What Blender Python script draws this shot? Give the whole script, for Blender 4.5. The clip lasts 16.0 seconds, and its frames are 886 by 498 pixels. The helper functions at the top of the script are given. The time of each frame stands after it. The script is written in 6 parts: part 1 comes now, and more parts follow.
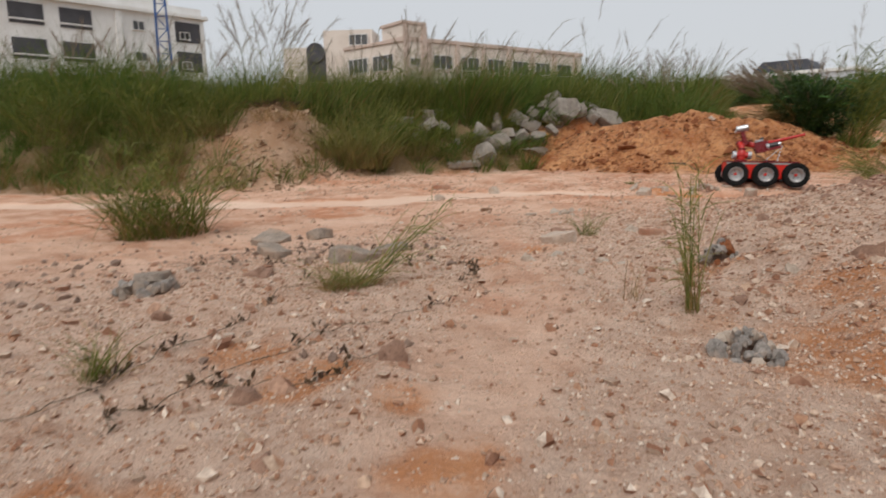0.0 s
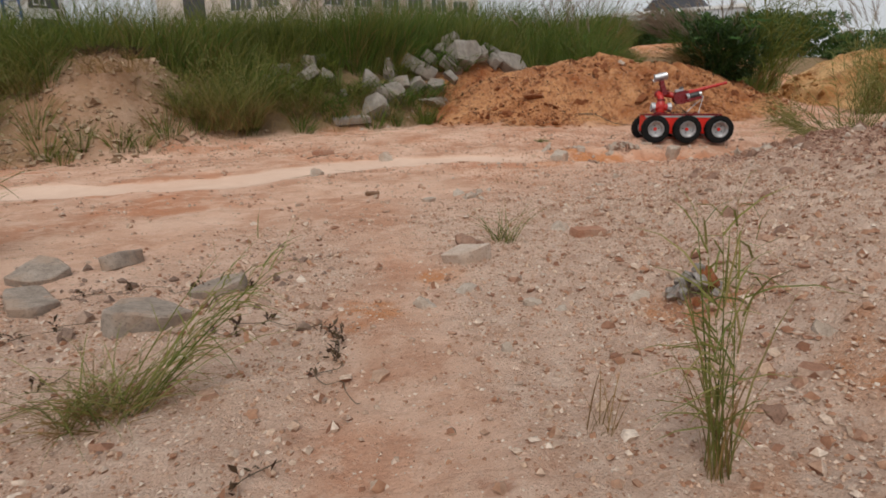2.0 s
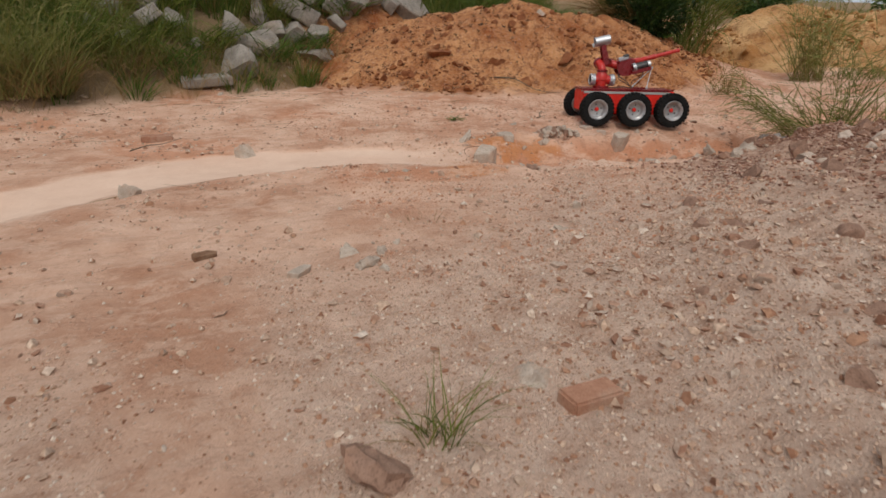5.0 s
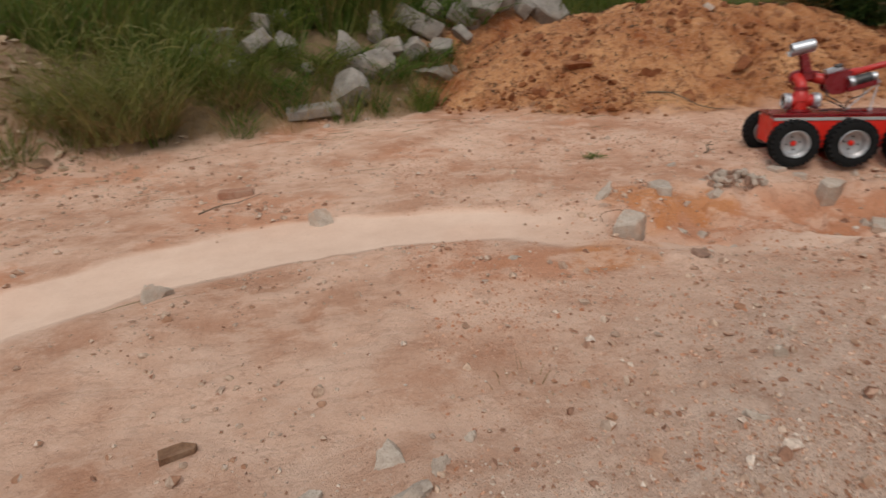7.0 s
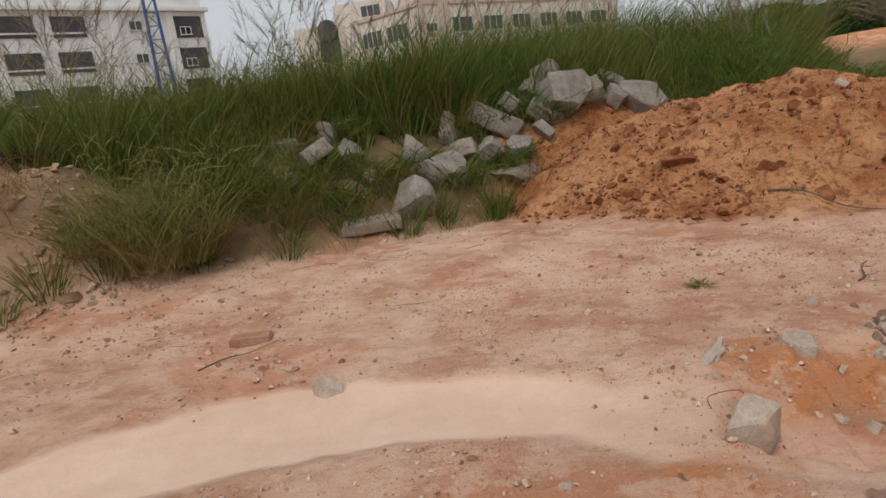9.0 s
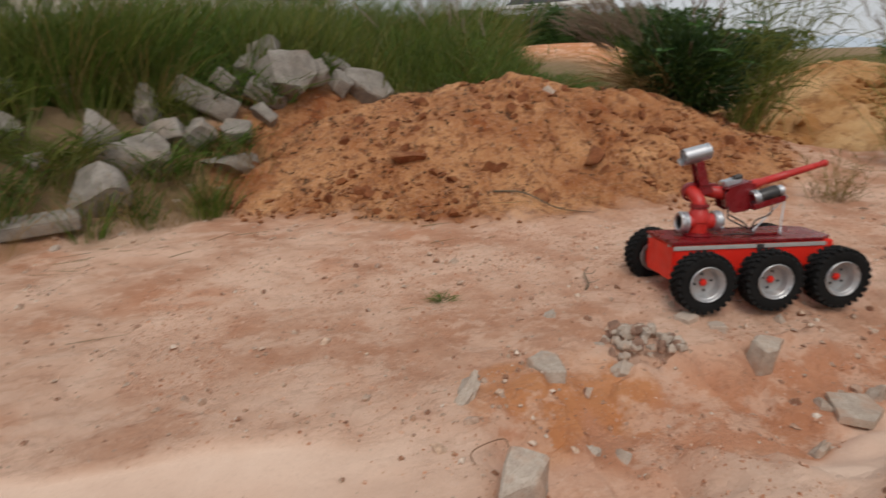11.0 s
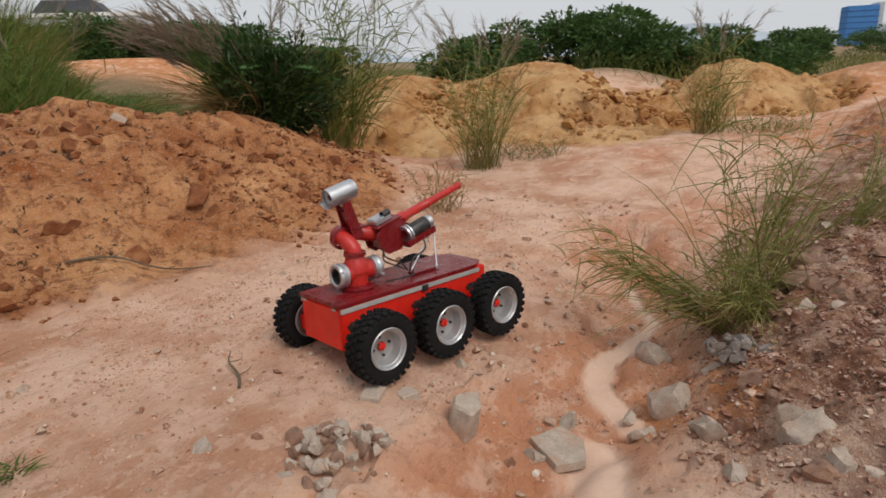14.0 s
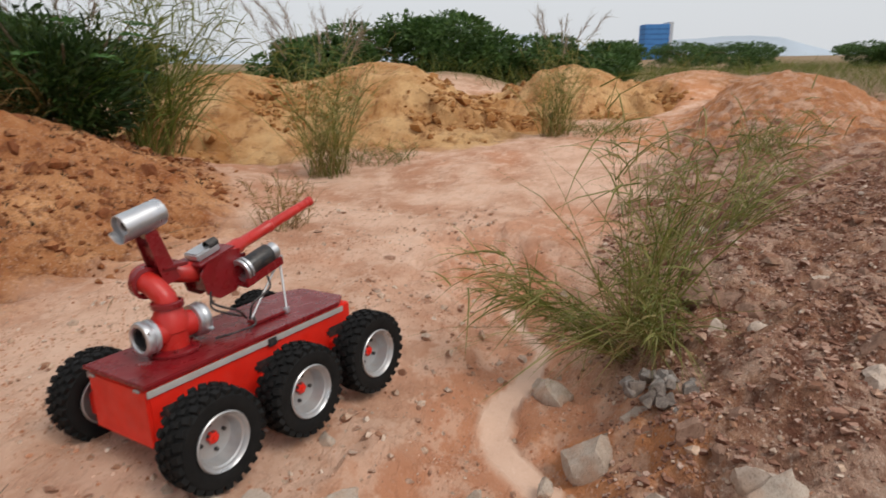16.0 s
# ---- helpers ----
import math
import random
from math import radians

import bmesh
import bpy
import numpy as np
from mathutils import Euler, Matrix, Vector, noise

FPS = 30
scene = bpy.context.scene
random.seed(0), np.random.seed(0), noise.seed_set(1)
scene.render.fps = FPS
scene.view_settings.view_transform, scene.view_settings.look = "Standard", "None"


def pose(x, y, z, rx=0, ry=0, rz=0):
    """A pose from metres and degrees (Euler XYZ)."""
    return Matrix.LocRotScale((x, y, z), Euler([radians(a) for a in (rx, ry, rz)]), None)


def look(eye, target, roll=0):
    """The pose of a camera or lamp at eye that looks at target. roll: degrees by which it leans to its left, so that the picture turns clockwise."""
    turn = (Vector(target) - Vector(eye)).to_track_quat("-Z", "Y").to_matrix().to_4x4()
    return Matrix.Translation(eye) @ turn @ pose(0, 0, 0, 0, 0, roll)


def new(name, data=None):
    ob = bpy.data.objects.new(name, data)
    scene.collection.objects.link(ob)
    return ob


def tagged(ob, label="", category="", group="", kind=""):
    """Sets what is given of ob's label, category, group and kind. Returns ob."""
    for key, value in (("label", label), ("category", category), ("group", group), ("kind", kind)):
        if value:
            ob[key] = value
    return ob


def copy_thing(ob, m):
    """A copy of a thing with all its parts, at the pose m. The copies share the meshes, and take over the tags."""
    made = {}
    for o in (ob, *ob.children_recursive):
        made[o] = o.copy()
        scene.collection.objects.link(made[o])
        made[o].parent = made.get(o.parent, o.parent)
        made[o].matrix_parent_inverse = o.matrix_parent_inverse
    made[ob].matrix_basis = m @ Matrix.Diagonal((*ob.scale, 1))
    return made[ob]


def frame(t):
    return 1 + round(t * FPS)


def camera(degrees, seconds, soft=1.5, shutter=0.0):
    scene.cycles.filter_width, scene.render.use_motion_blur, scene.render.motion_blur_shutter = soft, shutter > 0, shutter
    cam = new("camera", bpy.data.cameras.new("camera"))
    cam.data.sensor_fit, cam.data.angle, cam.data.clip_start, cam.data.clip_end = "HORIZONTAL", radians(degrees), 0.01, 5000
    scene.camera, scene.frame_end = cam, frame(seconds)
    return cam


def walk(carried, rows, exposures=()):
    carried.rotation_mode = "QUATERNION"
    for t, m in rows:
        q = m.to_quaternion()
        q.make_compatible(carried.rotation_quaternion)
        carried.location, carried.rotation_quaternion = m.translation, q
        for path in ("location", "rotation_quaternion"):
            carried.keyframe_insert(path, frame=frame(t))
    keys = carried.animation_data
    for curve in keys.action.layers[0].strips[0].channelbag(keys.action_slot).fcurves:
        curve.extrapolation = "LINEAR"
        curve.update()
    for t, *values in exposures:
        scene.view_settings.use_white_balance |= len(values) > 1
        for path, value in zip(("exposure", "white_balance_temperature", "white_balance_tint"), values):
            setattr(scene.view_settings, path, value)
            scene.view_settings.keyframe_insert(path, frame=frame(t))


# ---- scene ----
cam = camera(70.5, 16.0, soft=1.6, shutter=0.25)
PATH = [
    (0, (1.022, 1.18, 0.769), (1.048, 3.149, 0.419), -1.1),
    (0.5, (1.051, 1.526, 0.817), (1.25, 3.503, 0.586), -2.9),
    (1, (1.173, 1.904, 0.861), (1.368, 3.851, 0.446), -2.7),
    (1.5, (1.268, 2.234, 0.893), (1.447, 4.182, 0.476), -2.2),
    (2, (1.287, 2.59, 0.931), (1.604, 4.491, 0.396), -1.9),
    (2.5, (1.388, 2.924, 0.922), (1.686, 4.774, 0.223), -4.2),
    (3, (1.437, 3.173, 0.999), (1.718, 5.002, 0.239), -2.1),
    (3.5, (1.43, 3.409, 1.037), (1.84, 5.22, 0.296), -2.5),
    (6, (2.046, 5.319, 1.277), (2.721, 7.057, 0.553), 0.4),
    (6.5, (2.166, 5.615, 1.31), (2.767, 7.382, 0.592), -3.3),
    (7, (2.31, 5.861, 1.315), (2.478, 7.716, 0.586), -4.2),
    (7.5, (2.724, 5.945, 1.265), (2.486, 7.807, 0.575), -7.6),
    (8, (2.67, 6.263, 1.388), (2.396, 8.182, 0.896), -4.6),
    (8.5, (2.718, 6.609, 1.369), (2.526, 8.529, 0.844), -9.0),
    (8.7, (2.795, 6.765, 1.365), (2.618, 8.709, 0.93), -8.5),
    (10.8, (2.808, 7.55, 1.354), (3.315, 9.397, 0.776), -1.8),
    (11, (2.85, 7.631, 1.382), (3.544, 9.418, 0.812), -2.1),
    (11.5, (2.908, 7.834, 1.397), (4.018, 9.403, 0.844), -0.9),
    (12, (2.954, 8.009, 1.414), (4.325, 9.35, 0.847), -2.4),
    (12.5, (3.018, 8.139, 1.403), (4.364, 9.509, 0.845), -2.8),
    (13, (3.123, 8.229, 1.424), (4.485, 9.579, 0.856), -2.7),
    (13.5, (3.209, 8.34, 1.413), (4.66, 9.555, 0.766), -1.1),
    (14, (3.263, 8.492, 1.42), (4.893, 9.499, 0.844), -2.4),
    (14.5, (3.313, 8.583, 1.406), (5.004, 9.46, 0.796), 0.8),
    (15, (3.479, 8.654, 1.37), (5.202, 9.469, 0.763), 1.1),
    (15.5, (3.656, 8.724, 1.358), (5.389, 9.49, 0.717), -1.1),
    (16, (3.879, 8.903, 1.323), (5.712, 9.46, 0.748), -0.9),
]
walk(cam, [(t, look(eye, target, roll)) for t, eye, target, roll in PATH],
     exposures=[(0.0, -0.2), (3.0, -0.33), (8.5, -0.33), (11.0, -0.34), (14.0, -0.21), (16.0, -0.06)])

# ---- overcast daylight ----
world = bpy.data.worlds.new("overcast_sky")
scene.world = world
world.use_nodes = True
wn, wl = world.node_tree.nodes, world.node_tree.links
sky = wn.new("ShaderNodeTexSky")
sky.sky_type = "NISHITA"
sky.sun_disc = False
sky.sun_elevation = radians(52)
sky.sun_rotation = radians(200)
sky.air_density = 1.0
sky.dust_density = 4.0
cloud = wn.new("ShaderNodeMixRGB")
cloud.inputs[0].default_value = 0.86
cloud.inputs[2].default_value = (9.4, 9.7, 10.1, 1)
wl.new(sky.outputs[0], cloud.inputs[1])
wl.new(cloud.outputs[0], wn["Background"].inputs[0])
wn["Background"].inputs[1].default_value = 0.085
sun_lamp = bpy.data.lights.new("sun", "SUN")
sun_lamp.energy = 1.85
sun_lamp.angle = radians(24)
sun_lamp.color = (1.0, 0.95, 0.88)
sun = new("sun", sun_lamp)
sun.matrix_world = look((0, 0, 30), (0 + 30 * math.sin(radians(20)) * 0.78, 30 * 0.78 * math.cos(radians(20)), 0))


# ---- small tools ----
def smooth(e0, e1, v):
    s = np.clip((v - e0) / (e1 - e0), 0, 1)
    return s * s * (3 - 2 * s)


def lattice(ix, iy, seed):
    n = (ix * 374761393 + iy * 668265263 + seed * 974634777) & 0x7FFFFFFF
    n = ((n ^ (n >> 13)) * 1274126177) & 0x7FFFFFFF
    n = (n ^ (n >> 16)) & 0xFFFF
    return n / 65535.0


def wave(x, y, size, seed=0):
    """Value noise, -1 to 1, with lumps of that size in metres."""
    u, v = np.asarray(x, float) / size, np.asarray(y, float) / size
    iu, iv = np.floor(u).astype(np.int64), np.floor(v).astype(np.int64)
    fu, fv = u - iu, v - iv
    fu, fv = fu * fu * (3 - 2 * fu), fv * fv * (3 - 2 * fv)
    a, b = lattice(iu, iv, seed), lattice(iu + 1, iv, seed)
    c, d = lattice(iu, iv + 1, seed), lattice(iu + 1, iv + 1, seed)
    return 2 * ((a * (1 - fu) + b * fu) * (1 - fv) + (c * (1 - fu) + d * fu) * fv) - 1


def off_line(x, y, line):
    """Distance to a line of points, and on which side of it (right of its run is positive)."""
    best, side = np.full(np.shape(x), 1e9), np.zeros(np.shape(x))
    for (ax, ay), (bx, by) in zip(line[:-1], line[1:]):
        dx, dy = bx - ax, by - ay
        s = np.clip(((x - ax) * dx + (y - ay) * dy) / (dx * dx + dy * dy), 0, 1)
        d = np.hypot(x - ax - s * dx, y - ay - s * dy)
        near = d < best - 1e-9
        cross = np.sign((x - ax) * dy - (y - ay) * dx)
        best, side = np.where(near, d, best), np.where(near, cross, side)
    return best, side


def mesh_from(name, verts, faces):
    me = bpy.data.meshes.new(name)
    me.from_pydata(verts if isinstance(verts, list) else verts.tolist(), [], faces if isinstance(faces, list) else faces.tolist())
    me.update()
    return me


def part(name, shape, material, parent=None, label="", round_shade=True, m=None):
    """One mesh object from a bmesh or a mesh, under a thing or a part."""
    if isinstance(shape, bmesh.types.BMesh):
        me = bpy.data.meshes.new(name)
        shape.to_mesh(me)
        shape.free()
    else:
        me = shape
    if not me.materials:
        me.materials.append(material)
    if round_shade and len(me.polygons):
        me.polygons.foreach_set("use_smooth", [True] * len(me.polygons))
        me.set_sharp_from_angle(angle=radians(35))
    ob = new(name, me)
    if parent is not None:
        ob.parent = parent
    if m is not None:
        ob.matrix_basis = m
    if label:
        tagged(ob, label)
    return ob


def thing(name, label, category, m=None, group="", kind=""):
    ob = new(name)
    ob.empty_display_size = 0.1
    if m is not None:
        ob.matrix_basis = m
    return tagged(ob, label, category, group, kind)


def block(size, at=(0, 0, 0), bevel=0.0, m=None):
    bm = bmesh.new()
    bmesh.ops.create_cube(bm, size=1, matrix=Matrix.Translation(at) @ Matrix.Diagonal((*size, 1)))
    if bevel:
        bmesh.ops.bevel(bm, geom=bm.edges[:], offset=bevel, segments=2, affect="EDGES")
    if m is not None:
        bmesh.ops.transform(bm, matrix=m, verts=bm.verts)
    return bm


def lathe(profile, steps=32, m=None, bm=None):
    """Turns (radius, height) points round the z axis."""
    bm = bm or bmesh.new()
    rings = []
    for r, z in profile:
        if r < 1e-6:
            rings.append([bm.verts.new((0, 0, z))] * steps)
        else:
            rings.append([bm.verts.new((r * math.cos(2 * math.pi * k / steps), r * math.sin(2 * math.pi * k / steps), z)) for k in range(steps)])
    made = [v for ring in rings for v in dict.fromkeys(ring)]
    for a, b in zip(rings[:-1], rings[1:]):
        for k in range(steps):
            quad = list(dict.fromkeys([a[k], a[(k + 1) % steps], b[(k + 1) % steps], b[k]]))
            if len(quad) > 2:
                bm.faces.new(quad)
    if m is not None:
        bmesh.ops.transform(bm, matrix=m, verts=made)
    return bm


def axis_to(a, b):
    """A pose at a whose z axis runs to b."""
    a, b = Vector(a), Vector(b)
    return Matrix.Translation(a) @ (b - a).to_track_quat("Z", "Y").to_matrix().to_4x4()


def rod(a, b, r, steps=16, r2=None, bm=None):
    n = (Vector(b) - Vector(a)).length
    r2 = r if r2 is None else r2
    return lathe([(0, 0), (r, 0), (r2, n), (0, n)], steps, axis_to(a, b), bm)


def pipe(points, r, steps=20, fine=6, bm=None, radii=None):
    """A tube along a smooth line through the points."""
    bm = bm or bmesh.new()
    pts = [Vector(p) for p in points]
    line = []
    for i in range(len(pts) - 1):
        p0, p1, p2, p3 = pts[max(i - 1, 0)], pts[i], pts[i + 1], pts[min(i + 2, len(pts) - 1)]
        for k in range(fine):
            t = k / fine
            line.append(0.5 * (2 * p1 + (p2 - p0) * t + (2 * p0 - 5 * p1 + 4 * p2 - p3) * t * t + (3 * p1 - p0 - 3 * p2 + p3) * t ** 3))
    line.append(pts[-1])
    up = Vector((0.13, 0.92, 0.31))
    rings = []
    for i, p in enumerate(line):
        d = (line[min(i + 1, len(line) - 1)] - line[max(i - 1, 0)]).normalized()
        up = (up - d * up.dot(d)).normalized()
        side = d.cross(up)
        rr = r if radii is None else float(np.interp(i / (len(line) - 1), np.linspace(0, 1, len(radii)), radii))
        rings.append([bm.verts.new(p + rr * (math.cos(2 * math.pi * k / steps) * up + math.sin(2 * math.pi * k / steps) * side)) for k in range(steps)])
    for a, b in zip(rings[:-1], rings[1:]):
        for k in range(steps):
            bm.faces.new((a[k], a[(k + 1) % steps], b[(k + 1) % steps], b[k]))
    bm.faces.new(rings[0][::-1])
    bm.faces.new(rings[-1])
    return bm


def prism(outline, depth, m=None):
    """A flat outline in x, y given a thickness along z."""
    bm = bmesh.new()
    low = [bm.verts.new((x, y, 0)) for x, y in outline]
    top = [bm.verts.new((x, y, depth)) for x, y in outline]
    bm.faces.new(low[::-1])
    bm.faces.new(top)
    for k in range(len(outline)):
        j = (k + 1) % len(outline)
        bm.faces.new((low[k], low[j], top[j], top[k]))
    if m is not None:
        bmesh.ops.transform(bm, matrix=m, verts=bm.verts)
    return bm


# ---- materials ----
class Mat:
    """A short way to write node materials."""

    def __init__(self, name, rough=0.6, metal=0.0, spec=0.5):
        self.m = bpy.data.materials.new(name)
        self.m.use_nodes = True
        self.n, self.l = self.m.node_tree.nodes, self.m.node_tree.links
        self.b = self.n["Principled BSDF"]
        self.b.inputs["Roughness"].default_value = rough
        self.b.inputs["Metallic"].default_value = metal
        self.b.inputs["Specular IOR Level"].default_value = spec
        self.co = self.n.new("ShaderNodeTexCoord").outputs["Object"]

    def put(self, socket, value):
        if isinstance(value, (int, float)):
            socket.default_value = value
        elif isinstance(value, tuple):
            socket.default_value = (*value, 1) if len(value) == 3 and len(socket.default_value) == 4 else value
        else:
            self.l.new(value, socket)

    def noise(self, scale, detail=4.0, rough=0.6, co=None):
        t = self.n.new("ShaderNodeTexNoise")
        t.inputs["Scale"].default_value, t.inputs["Detail"].default_value, t.inputs["Roughness"].default_value = scale, detail, rough
        self.l.new(co or self.co, t.inputs["Vector"])
        return t.outputs["Fac"]

    def slant(self, scale, turn):
        t = self.n.new("ShaderNodeMapping")
        t.inputs["Scale"].default_value = scale
        t.inputs["Rotation"].default_value = (0, 0, turn)
        self.l.new(self.co, t.inputs["Vector"])
        return t.outputs[0]

    def cells(self, scale, feature="F1", out="Distance"):
        t = self.n.new("ShaderNodeTexVoronoi")
        t.feature = feature
        t.inputs["Scale"].default_value = scale
        self.l.new(self.co, t.inputs["Vector"])
        return t.outputs[out]

    def ramp(self, fac, stops):
        r = self.n.new("ShaderNodeValToRGB")
        while len(r.color_ramp.elements) < len(stops):
            r.color_ramp.elements.new(0.5)
        for e, (p, c) in zip(r.color_ramp.elements, stops):
            e.position, e.color = p, (*c, 1) if isinstance(c, tuple) else (c, c, c, 1)
        self.l.new(fac, r.inputs[0])
        return r.outputs[0]

    def mix(self, fac, a, b, how="MIX"):
        x = self.n.new("ShaderNodeMixRGB")
        x.blend_type = how
        for s, v in zip(x.inputs, (fac, a, b)):
            self.put(s, v)
        return x.outputs[0]

    def math(self, op, a, b=0.0):
        x = self.n.new("ShaderNodeMath")
        x.operation = op
        self.put(x.inputs[0], a)
        self.put(x.inputs[1], b)
        return x.outputs[0]

    def attr(self, name):
        a = self.n.new("ShaderNodeAttribute")
        a.attribute_name = name
        return a.outputs["Fac"]

    def random(self):
        return self.n.new("ShaderNodeObjectInfo").outputs["Random"]

    def island(self):
        return self.n.new("ShaderNodeNewGeometry").outputs["Random Per Island"]

    def color(self, v):
        self.put(self.b.inputs["Base Color"], v)
        return self

    def rough(self, v):
        self.put(self.b.inputs["Roughness"], v)
        return self

    def bump(self, height, strength=0.3, distance=0.01):
        x = self.n.new("ShaderNodeBump")
        x.inputs["Strength"].default_value, x.inputs["Distance"].default_value = strength, distance
        self.l.new(height, x.inputs["Height"])
        self.l.new(x.outputs[0], self.b.inputs["Normal"])
        return self.m


def painted(name, color, dark, rough=0.35, dust=(0.42, 0.3, 0.22), dusty=0.25):
    k = Mat(name, rough)
    worn = k.mix(k.ramp(k.noise(9, 5), [(0.35, 0.0), (0.75, 1.0)]), color, dark)
    k.color(k.mix(k.math("MULTIPLY", k.ramp(k.noise(26, 6, 0.7), [(0.48, 0.0), (0.72, 1.0)]), dusty), worn, dust))
    k.rough(k.ramp(k.noise(14, 4), [(0.3, rough - 0.08), (0.8, rough + 0.25)]))
    return k.bump(k.noise(60, 3), 0.08, 0.003)


RED = painted("bright_red_paint", (0.74, 0.02, 0.008), (0.58, 0.014, 0.006), 0.42, dusty=0.05)
DARKRED = painted("dark_red_paint", (0.2, 0.008, 0.012), (0.14, 0.007, 0.009), 0.24, dusty=0.04)
PIPERED = painted("pipe_red_paint", (0.5, 0.02, 0.014), (0.38, 0.014, 0.011), 0.3, dusty=0.06)
SILVER = painted("brushed_aluminium", (0.62, 0.63, 0.65), (0.45, 0.46, 0.48), 0.34, (0.4, 0.33, 0.28), 0.2)
SILVER.node_tree.nodes["Principled BSDF"].inputs["Metallic"].default_value = 0.85
RIMSILVER = painted("painted_silver_rim", (0.5, 0.5, 0.5), (0.36, 0.36, 0.37), 0.32, (0.45, 0.33, 0.25), 0.35)
RIMSILVER.node_tree.nodes["Principled BSDF"].inputs["Metallic"].default_value = 0.6
STRIP = painted("grey_sealing_strip", (0.42, 0.39, 0.37), (0.3, 0.28, 0.27), 0.5)
BLACK = painted("black_plastic", (0.02, 0.02, 0.022), (0.012, 0.012, 0.013), 0.4, dusty=0.15)
RUBBER = painted("dusty_tyre_rubber", (0.007, 0.007, 0.007), (0.004, 0.004, 0.004), 0.75, (0.2, 0.15, 0.11), 0.025)
RUBBER.node_tree.nodes["Principled BSDF"].inputs["Specular IOR Level"].default_value = 0.25
GLASS = painted("lens_glass", (0.5, 0.52, 0.54), (0.3, 0.3, 0.32), 0.12, dusty=0.0)


# ---- the lie of the land ----
BANK = [(2.3, -6), (2.25, 2.5), (2.45, 5.0), (2.95, 6.3), (3.6, 7.4), (5.3, 8.55), (6.1, 8.95), (7.2, 9.0), (9, 8.9), (13, 8.4), (30, 5)]
GULLY = [(4.1, 9.35), (4.6, 9.45), (5.2, 9.32), (5.55, 9.34), (5.8, 9.22), (6.1, 9.28), (6.6, 9.22), (7.2, 9.45), (8.4, 10.0)]
SAND = [(-14, 10.1), (-4.8, 9.4), (-1.1, 8.9), (0.2, 8.88), (0.8, 9.28), (1.6, 9.58), (2.3, 9.68), (3.1, 9.58), (3.8, 9.15), (4.3, 8.95), (4.7, 8.95)]
WASH = [(4.85, 8.9), (5.15, 9.02), (5.4, 9.14), (5.56, 9.2)]
RIBBON = [(5.86, 9.1), (5.97, 9.18), (6.1, 9.32), (6.25, 9.4), (6.45, 9.42), (6.7, 9.36), (7.1, 9.3), (7.6, 9.6)]
FOOT = [(-40, 15), (-12, 12.5), (-5, 11.0), (-2.2, 10.9), (-1.0, 11.4), (0.0, 12.4), (1.6, 12.85), (3.0, 13.6), (4.0, 14.2), (7.5, 15.7), (10.0, 17.2), (12.0, 21.0), (40, 40)]


def hump(x, y, cx, cy, lx, ly, turn, h, p=1.0):
    c, s = math.cos(radians(turn)), math.sin(radians(turn))
    u, v = ((x - cx) * c + (y - cy) * s) / lx, (-(x - cx) * s + (y - cy) * c) / ly
    return h * np.exp(-((u * u + v * v) ** p))


